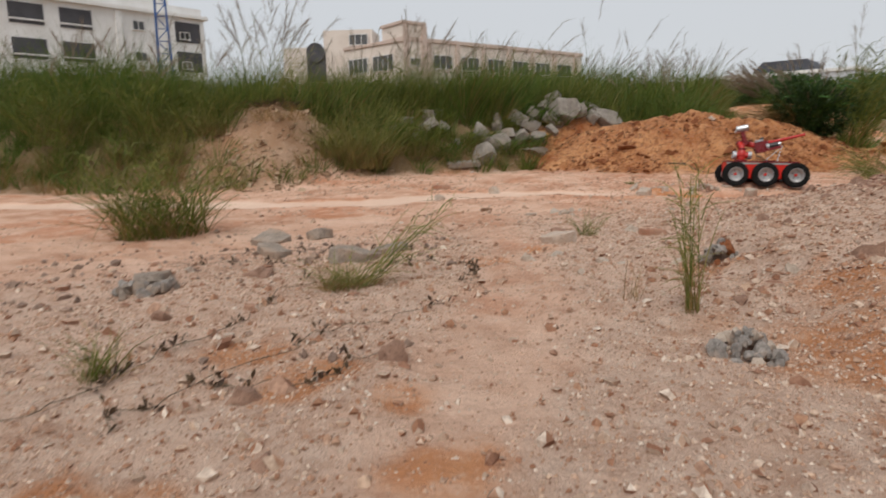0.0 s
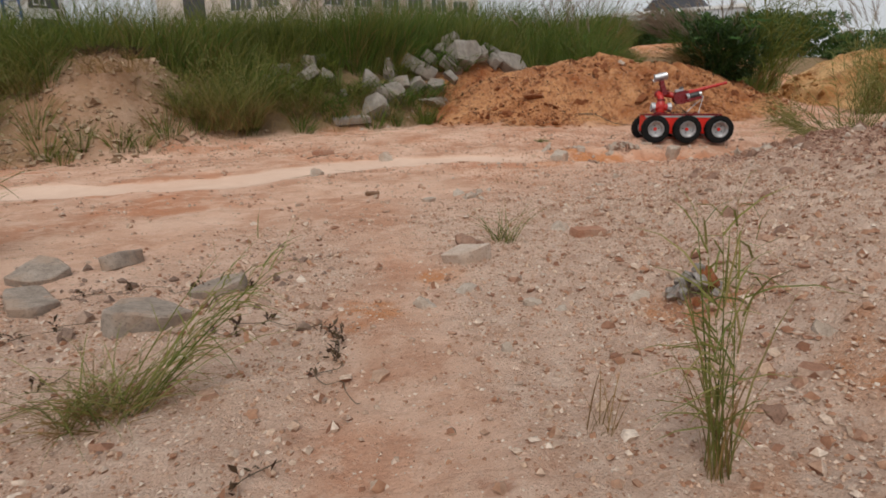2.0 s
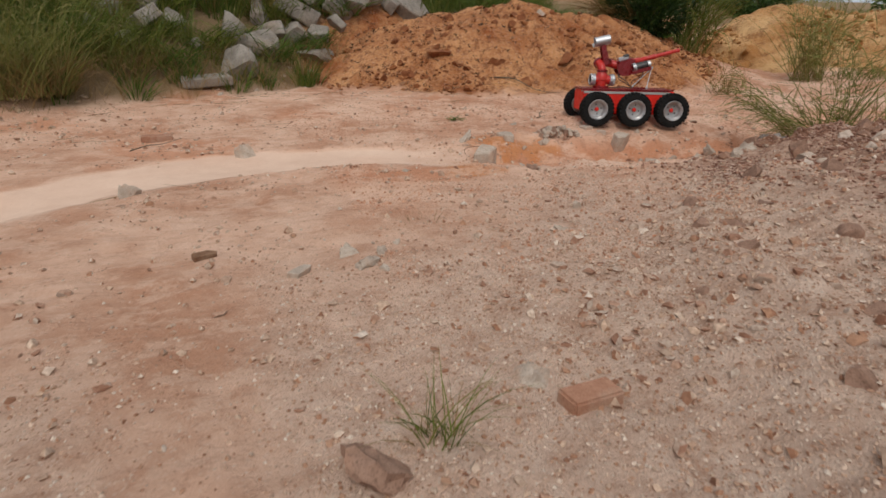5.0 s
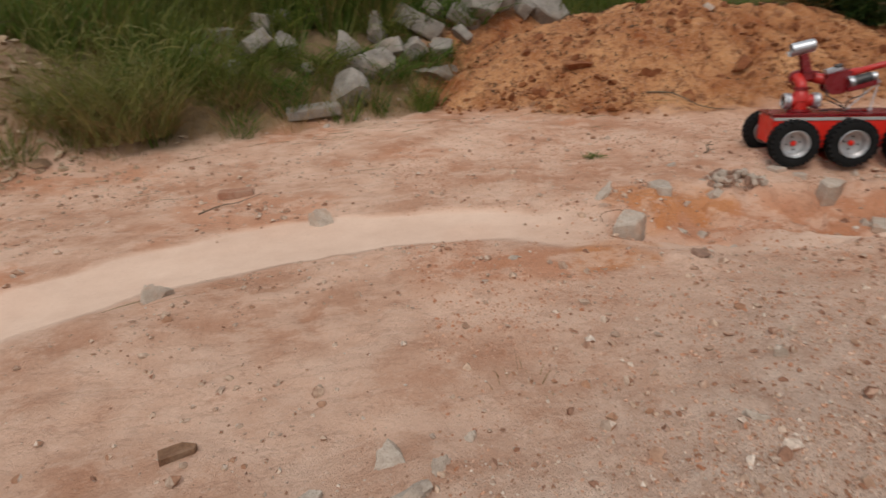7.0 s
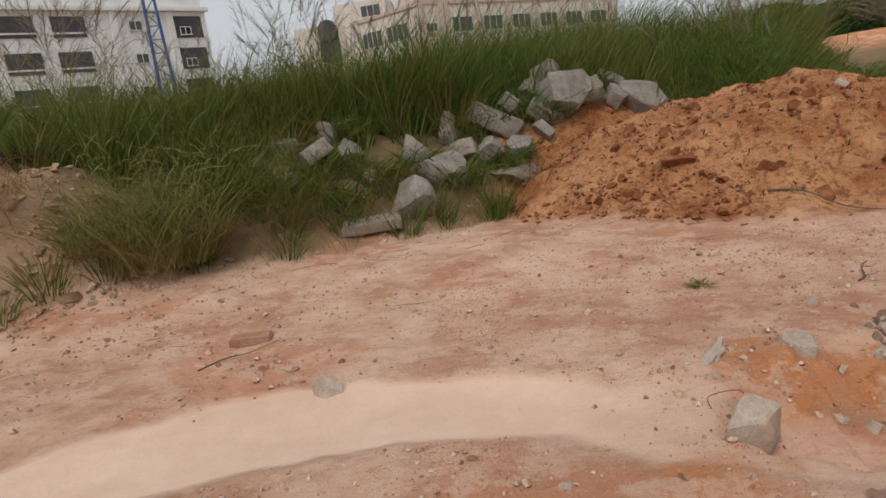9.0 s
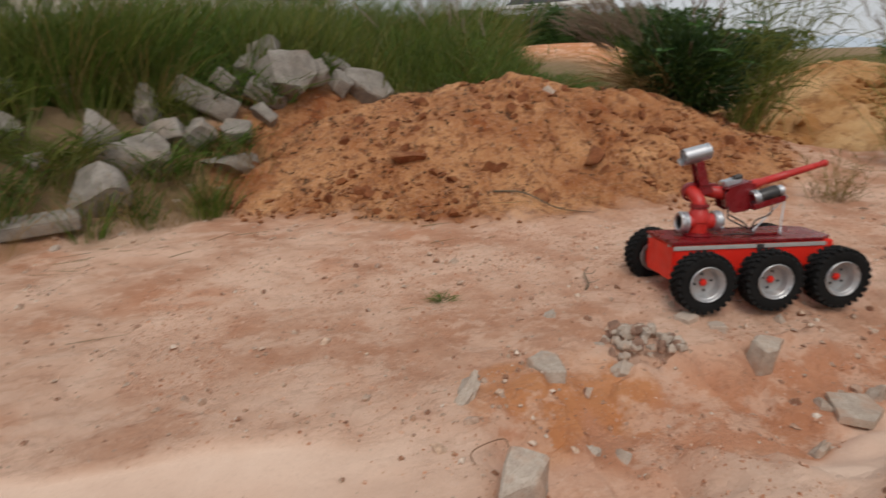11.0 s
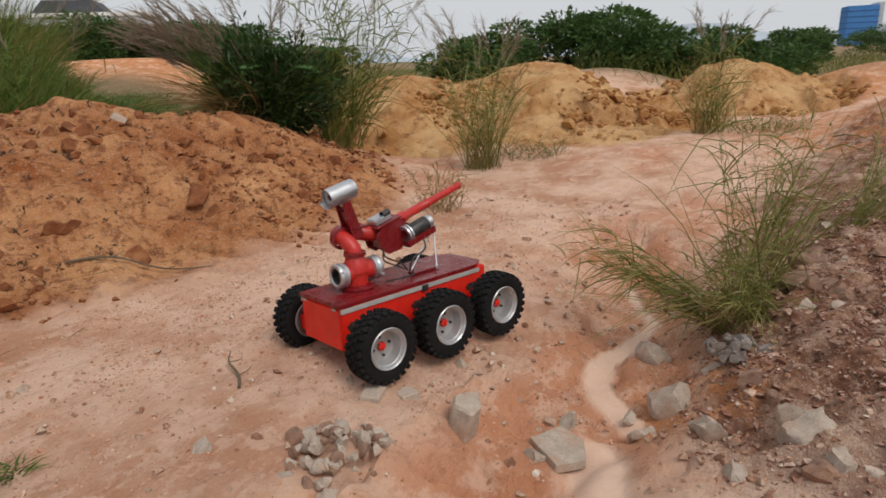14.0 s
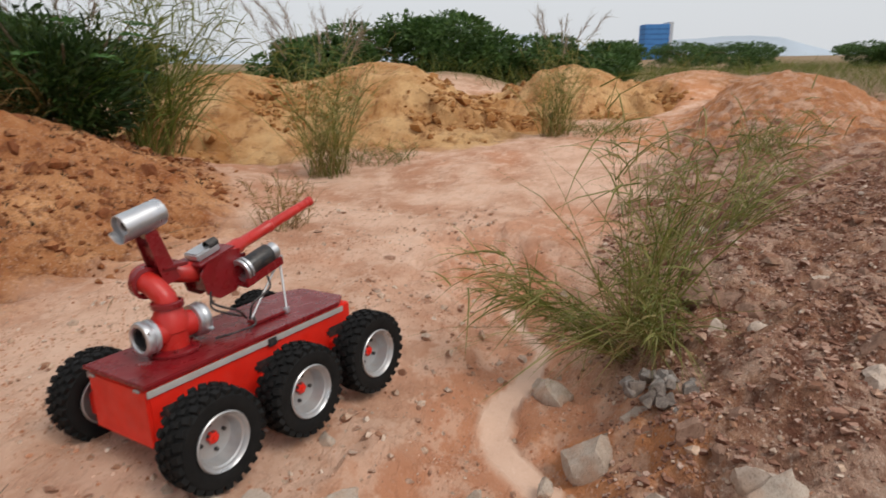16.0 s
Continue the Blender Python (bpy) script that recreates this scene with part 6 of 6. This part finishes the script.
dry_branch([(5.35, 12.75, 0.02), (5.6, 12.62, 0.03), (5.85, 12.42, 0.02), (6.1, 12.22, 0.0)], 0.009, "thin dry brown branch lying at the foot of the heap")
dry_branch([(4.95, 10.66, 0.0), (5.05, 10.78, 0.01), (5.1, 10.9, 0.03), (5.18, 10.98, 0.02)], 0.008, "short dry twig lying on the track")
dry_branch([(0.95, 10.42, 0.0), (1.08, 10.55, 0.01), (1.2, 10.62, 0.015), (1.36, 10.76, 0.01)], 0.005, "long dry twig beside the flat brick")


# ---- trees and far buildings ----
def make_tree(x, y, high, wide, seed, label):
    rng = np.random.default_rng(seed)
    rnd = random.Random(seed)
    ob = thing("tree", label, "tree", pose(x, y, height(x, y) - 0.1), "far trees")
    trunk = pipe([(0, 0, 0), (0.05, 0.03, high * 0.25), (0.02, 0.08, high * 0.5), (0.1, 0.05, high * 0.8)], 0.1, 8, 4, radii=[0.05 * high ** 0.5, 0.04 * high ** 0.5, 0.03 * high ** 0.5, 0.01])
    for k in range(7):
        a, b = rnd.uniform(0, 6.28), rnd.uniform(0.25, 0.6)
        pipe([(0.03, 0.04, high * b), (wide * 0.22 * math.cos(a), wide * 0.22 * math.sin(a), high * (b + 0.12)), (wide * 0.42 * math.cos(a), wide * 0.42 * math.sin(a), high * (b + 0.18))], 0.03, 6, 3, trunk, [0.035, 0.025, 0.01])
    part("trunk", trunk, BARK, ob)
    pieces = []
    for k in range(24):
        a, r = rnd.uniform(0, 6.28), wide * 0.42 * math.sqrt(rnd.random())
        c = np.array([r * math.cos(a), r * math.sin(a), high * rnd.uniform(0.18, 0.88) * (1 - 0.25 * r / wide)])
        n = 480
        p = unit(rng.normal(size=(n, 3))) * (rng.uniform(0.3, 1, (n, 1)) ** 0.5) * np.array([wide * 0.2, wide * 0.2, high * 0.14]) * rnd.uniform(0.7, 1.25) + c
        pieces.append(leaves(rng, p, rng.uniform(0.13, 0.28, n), 0.42, unit(p - c + np.array([0, 0, 0.05]))))
    v, f = joined(pieces)
    part("crown", mesh_from("crown", v, f), TREELEAF, ob, "dark green leaf crown with gaps", round_shade=False)
    return ob


TREES = [(26.5, 20.8, 2.3, 4.2), (28.0, 18.0, 3.0, 4.8), (29.0, 15.6, 3.1, 4.6), (30.0, 13.2, 2.2, 3.8), (30.5, 11.2, 1.7, 3.6), (48, 10.5, 2.4, 4.5), (70, 0, 2.8, 8), (82, 4, 3.2, 8), (62, -9, 2.4, 6), (19, 42.5, 3.0, 5.5), (21.6, 41, 3.3, 5.5), (24, 40, 2.9, 5.5), (26.3, 38.4, 3.2, 5.5), (28.5, 36.7, 2.8, 5.0), (30, 33, 2.6, 5.0)]
for i, (x, y, hgt, wid) in enumerate(TREES):
    make_tree(x, y, hgt, wid, 300 + i, "dark green leafy tree behind the heaps" if x < 40 and y < 25 else "distant dark green tree on the horizon")


def wall_paint(name, base, streak):
    k = Mat(name, 0.85, spec=0.2)
    c = k.mix(k.ramp(k.noise(0.5, 5), [(0.4, 0.0), (0.7, 0.7)]), base, streak)
    k.color(k.mix(k.ramp(k.noise(3.0, 6, 0.7), [(0.5, 0.0), (0.75, 0.35)]), c, streak))
    return k.bump(k.noise(6, 3), 0.1, 0.01)


WHITEWALL = wall_paint("weathered_white_render", (0.8, 0.8, 0.79), (0.66, 0.65, 0.63))
BEIGEWALL = wall_paint("beige_pink_tile", (0.72, 0.65, 0.59), (0.62, 0.54, 0.48))
PINKWALL = wall_paint("pink_pilaster", (0.6, 0.49, 0.43), (0.5, 0.39, 0.34))
# flat dark colour for the shade inside the bays, and for the tank
DARKPANEL = wall_paint("bay_shade_and_tank", (0.09, 0.09, 0.1), (0.05, 0.05, 0.055))
PANE = wall_paint("window_pane", (0.1, 0.105, 0.11), (0.06, 0.065, 0.07))
PANE.node_tree.nodes["Principled BSDF"].inputs["Roughness"].default_value = 0.3
BLUESTEEL = wall_paint("blue_steel", (0.06, 0.13, 0.33), (0.04, 0.09, 0.24))
BLUEPANEL = wall_paint("blue_cladding", (0.08, 0.24, 0.55), (0.06, 0.19, 0.45))
FARWALL = wall_paint("far_grey_wall", (0.55, 0.57, 0.6), (0.45, 0.47, 0.5))
ROOFDARK = wall_paint("dark_roof", (0.09, 0.095, 0.11), (0.07, 0.07, 0.08))


def facade(a, b, base, top):
    """The frame of a wall from a to b seen from the south: a pose whose x runs along it, z up, y into the wall; and its length."""
    a, b = Vector((*a, 0)), Vector((*b, 0))
    d = (b - a).normalized()
    m = Matrix.Identity(4)
    m.col[0][:3], m.col[1][:3], m.col[2][:3] = d, Vector((-d.y, d.x, 0)), (0, 0, 1)
    m.col[3][:3] = (a.x, a.y, base)
    return m, (b - a).length


def add_window(parent, m, x, z, w, h, bars=2, frame_mat=None):
    win = part("window", block((w, 0.12, h), (x, -0.03, z), 0.02, m), PANE, parent, "dark glazed window")
    fm = frame_mat or WHITEWALL
    for k in range(bars + 1):
        part("window_bar", block((0.07, 0.06, h), (x - w / 2 + w * k / bars, -0.1, z), 0, m), fm, win)
    part("window_frame", block((w + 0.08, 0.07, 0.08), (x, -0.1, z + h / 2), 0, m), fm, win)
    part("sill", block((w + 0.2, 0.22, 0.08), (x, -0.1, z - h / 2 - 0.04), 0, m), fm, win)


def left_building():
    ob = thing("white_factory", "weathered white multi-storey factory block behind the grass", "building", pose(0, 0, 0))
    a, b = (-58.0, 46.5), (-26.65, 81.9)
    m, n = facade(a, b, 0, 16)
    part("wall", block((n, 12, 15.6), (n / 2, 6.0, 7.8), 0, m), WHITEWALL, ob, "stained white rendered wall")
    part("cornice", block((n + 0.8, 13, 0.45), (n / 2, 6.0, 15.55), 0.05, m), WHITEWALL, ob)
    part("parapet", block((n - 8.5, 11.6, 2.7), ((n - 8.5) / 2, 6.1, 17.1), 0, m), WHITEWALL, ob, "white roof parapet")
    part("parapet_cap", block((n - 8.4, 11.9, 0.3), ((n - 8.5) / 2, 6.1, 18.5), 0.04, m), WHITEWALL, ob)
    part("parapet", block((4.4, 11.6, 2.2), (n - 6.3, 6.1, 16.9), 0, m), WHITEWALL, ob)
    part("parapet", block((4.0, 11.6, 0.9), (n - 2.1, 6.1, 16.2), 0, m), WHITEWALL, ob)
    for floor in range(4):
        z = 3.0 + 3.4 * floor
        for x in np.arange(n - 37.5, n - 11, 4.6):
            # no recess here: a dark panel on the wall paints the bay's shade
            part("bay_shade_panel", block((3.1, 0.14, 2.0), (float(x), -0.02, z + 0.6), 0, m), DARKPANEL, ob, "dark panel painting the shade inside an unglazed bay")
            part("bay_rail", block((3.1, 0.1, 0.16), (float(x), -0.12, z), 0, m), WHITEWALL, ob)
        add_window(ob, m, n - 8.0, z + 0.7, 1.3, 0.95)
        part("bay_shade_panel", block((3.6, 0.14, 2.3), (n - 2.1, -0.02, z + 0.5), 0, m), DARKPANEL, ob, "dark panel painting the shade inside an unglazed bay")
        part("bay_post", block((0.4, 0.2, 2.4), (n - 0.4, -0.12, z + 0.5), 0, m), WHITEWALL, ob)
        add_window(ob, m, n - 2.6, z + 0.1, 1.2, 0.8)
    for x in (n - 10.2, n - 4.2):
        part("pilaster", block((0.7, 0.3, 15.3), (float(x), -0.14, 7.65), 0, m), WHITEWALL, ob)
    return ob


def middle_building():
    ob = thing("beige_factory", "long beige factory building with pink pilasters", "building", pose(0, 0, 0))
    corner = (-2.46, 84.4)
    m, n = facade(corner, (25.1, 104.6), 0, 14)
    depth = 9.0
    ml, nl = facade((-11.0, 92.4), corner, 0, 14)
    part("wall", block((n, depth, 13.2), (n / 2, depth / 2, 6.6), 0, m), BEIGEWALL, ob, "beige tiled facade")
    part("cornice", block((n + 0.3, depth + 0.4, 0.5), (n / 2, depth / 2, 13.3), 0.05, m), PINKWALL, ob, "pink cornice band")
    part("wall", block((nl, depth, 13.0), (nl / 2, depth / 2, 6.5), 0, ml), BEIGEWALL, ob)
    part("cornice", block((nl + 0.3, depth + 0.4, 0.4), (nl / 2, depth / 2, 13.1), 0.05, ml), PINKWALL, ob)
    part("stair_tower", block((3.4, 5, 15.2), (1.7, 2.45, 7.6), 0, m), BEIGEWALL, ob, "square stair tower")
    part("tower_cap", block((3.8, 5.3, 0.4), (1.7, 2.45, 15.3), 0.05, m), PINKWALL, ob)
    for x in (0.35, 3.2):
        part("pilaster", block((0.7, 0.35, 15.0), (x, -0.15, 7.5), 0, m), PINKWALL, ob, "pink pilaster")
    for floor in range(3):
        z = 3.2 + 3.6 * floor
        add_window(ob, m, 1.75, z + 0.1, 1.5, 0.9, 3)
        for k in range(6):
            x = 6.3 + 4.75 * k
            add_window(ob, m, x, z + 0.3, 3.0, 1.7, 3)
        for k in range(2):
            add_window(ob, ml, 2.9 + 5.0 * k, z + 0.2, 3.9, 1.9, 4)
    for k in range(7):
        part("pilaster", block((0.6, 0.3, 13.2), (4.0 + 4.75 * k, -0.13, 6.6), 0, m), PINKWALL, ob, "pink pilaster")
    # rear stair block, and flat dark plates standing in for the roof tank
    mr, nr = facade((-18.5, 94.4), (-7.2, 93.4), 0, 16)
    part("rear_block", block((nr * 0.62, 6, 16.0), (nr * 0.69, 3.3, 8.0), 0, mr), BEIGEWALL, ob)
    part("rear_wing", block((nr * 0.5, 6, 13.8), (nr * 0.1, 3.6, 6.9), 0, mr), BEIGEWALL, ob)
    add_window(ob, mr, nr * 0.83, 14.6, 2.6, 1.4, 3)
    part("tank_plate", lathe([(1.35, 0), (1.35, 0.2), (0, 0.2)], 24, mr @ Matrix.Translation((nr * 0.28, 0.1, 13.0)) @ Matrix.Rotation(radians(90), 4, "X")), DARKPANEL, ob, "flat dark round-topped plate standing in for the tank")
    part("tank_plate", block((2.7, 0.2, 4.0), (nr * 0.28, 0.22, 11.0), 0, mr), DARKPANEL, ob)
    return ob


def mast(x, y, high):
    ob = thing("lattice_mast", "blue steel lattice mast before the factory", "mast", pose(x, y, 0, 0, 0, 20))
    w0, w1 = 0.8, 0.42
    for sx in (-1, 1):
        for sy in (-1, 1):
            part("leg", rod((sx * w0, sy * w0, 0), (sx * w1, sy * w1, high), 0.09, 6), BLUESTEEL, ob)
    steps = 14
    for k in range(steps):
        z0, z1 = high * k / steps, high * (k + 1) / steps
        a, b = w0 + (w1 - w0) * k / steps, w0 + (w1 - w0) * (k + 1) / steps
        s = 1 if k % 2 else -1
        part("brace", rod((-s * a, -a, z0), (s * b, -b, z1), 0.05, 5), BLUESTEEL, ob)
        part("brace", rod((-a, -s * a, z0), (-b, s * b, z1), 0.05, 5), BLUESTEEL, ob)
        part("rung", rod((-b, -b, z1), (b, -b, z1), 0.045, 5), BLUESTEEL, ob)
    part("cap", block((1.1, 1.1, 0.3), (0, 0, high + 0.1), 0.05), BLUESTEEL, ob)


def low_building():
    ob = thing("long_shed", "long low pale building with a dark roof section", "building", pose(0, 0, 0))
    m, n = facade((33.0, 83.5), (47.0, 69.8), 0.6, 7)
    part("wall", block((n, 7, 6.6), (n / 2, 3.5, 3.3), 0, m), FARWALL, ob)
    part("roof_edge", block((n + 0.4, 7.3, 0.4), (n / 2, 3.5, 6.7), 0.05, m), WHITEWALL, ob)
    roof = prism([(0, 0), (7.0, 0), (5.8, 1.3), (1.2, 1.3)], 5.0, m @ Matrix.Translation((n * 0.42, 5.8, 6.9)) @ Matrix.Rotation(radians(90), 4, "X"))
    part("roof", roof, ROOFDARK, ob, "dark hipped roof")
    for k in range(4):
        add_window(ob, m, 3.0 + 4.4 * k, 5.0, 2.2, 1.2, 2)
    return ob


def blue_tower():
    ob = thing("blue_tower", "tall blue-clad building on the horizon", "building", pose(486, 0, 0, 0, 0, 14))
    part("wall", block((16, 16.5, 23.0), (0, 0, 11.5), 0.2), BLUEPANEL, ob, "blue cladding")
    part("side_wall", block((15.5, 3.0, 24.5), (2, -9.8, 12.25), 0.2), FARWALL, ob)
    for k in range(6):
        part("joint_band", block((16.3, 16.8, 0.35), (0, 0, 3.5 + 3.3 * k), 0), BLUESTEEL, ob)


left_building()
middle_building()
mast(-25.6, 66.8, 16.6)
low_building()
blue_tower()


def far_hills():
    """Low hills on the horizon, with the haze put into their colour."""
    xs = np.linspace(0, 2 * math.pi, 181)
    bm = bmesh.new()
    rows = []
    for a in xs:
        r = 1500
        h = 20 + 30 * float(wave(np.array([a * 6]), np.array([0.0]), 1.0, 81)[0]) + 10 * float(wave(np.array([a * 20]), np.array([3.0]), 1.0, 82)[0])
        x, y = r * math.cos(a), r * math.sin(a)
        rows.append((bm.verts.new((x, y, -5)), bm.verts.new((x * 1.03, y * 1.03, max(h, 6))), bm.verts.new((x * 1.15, y * 1.15, -5))))
    for p, q in zip(rows[:-1], rows[1:]):
        bm.faces.new((p[0], q[0], q[1], p[1]))
        bm.faces.new((p[1], q[1], q[2], p[2]))
    k = Mat("haze_tinted_hill", 1.0, spec=0.0)
    # pale blue-grey base colour paints the haze onto the hills
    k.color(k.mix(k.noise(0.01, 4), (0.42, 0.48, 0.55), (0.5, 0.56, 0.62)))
    tagged(part("backdrop", bm, k.m), "low hills on the horizon, tinted pale to look hazy", "hills", kind="structure")


far_hills()
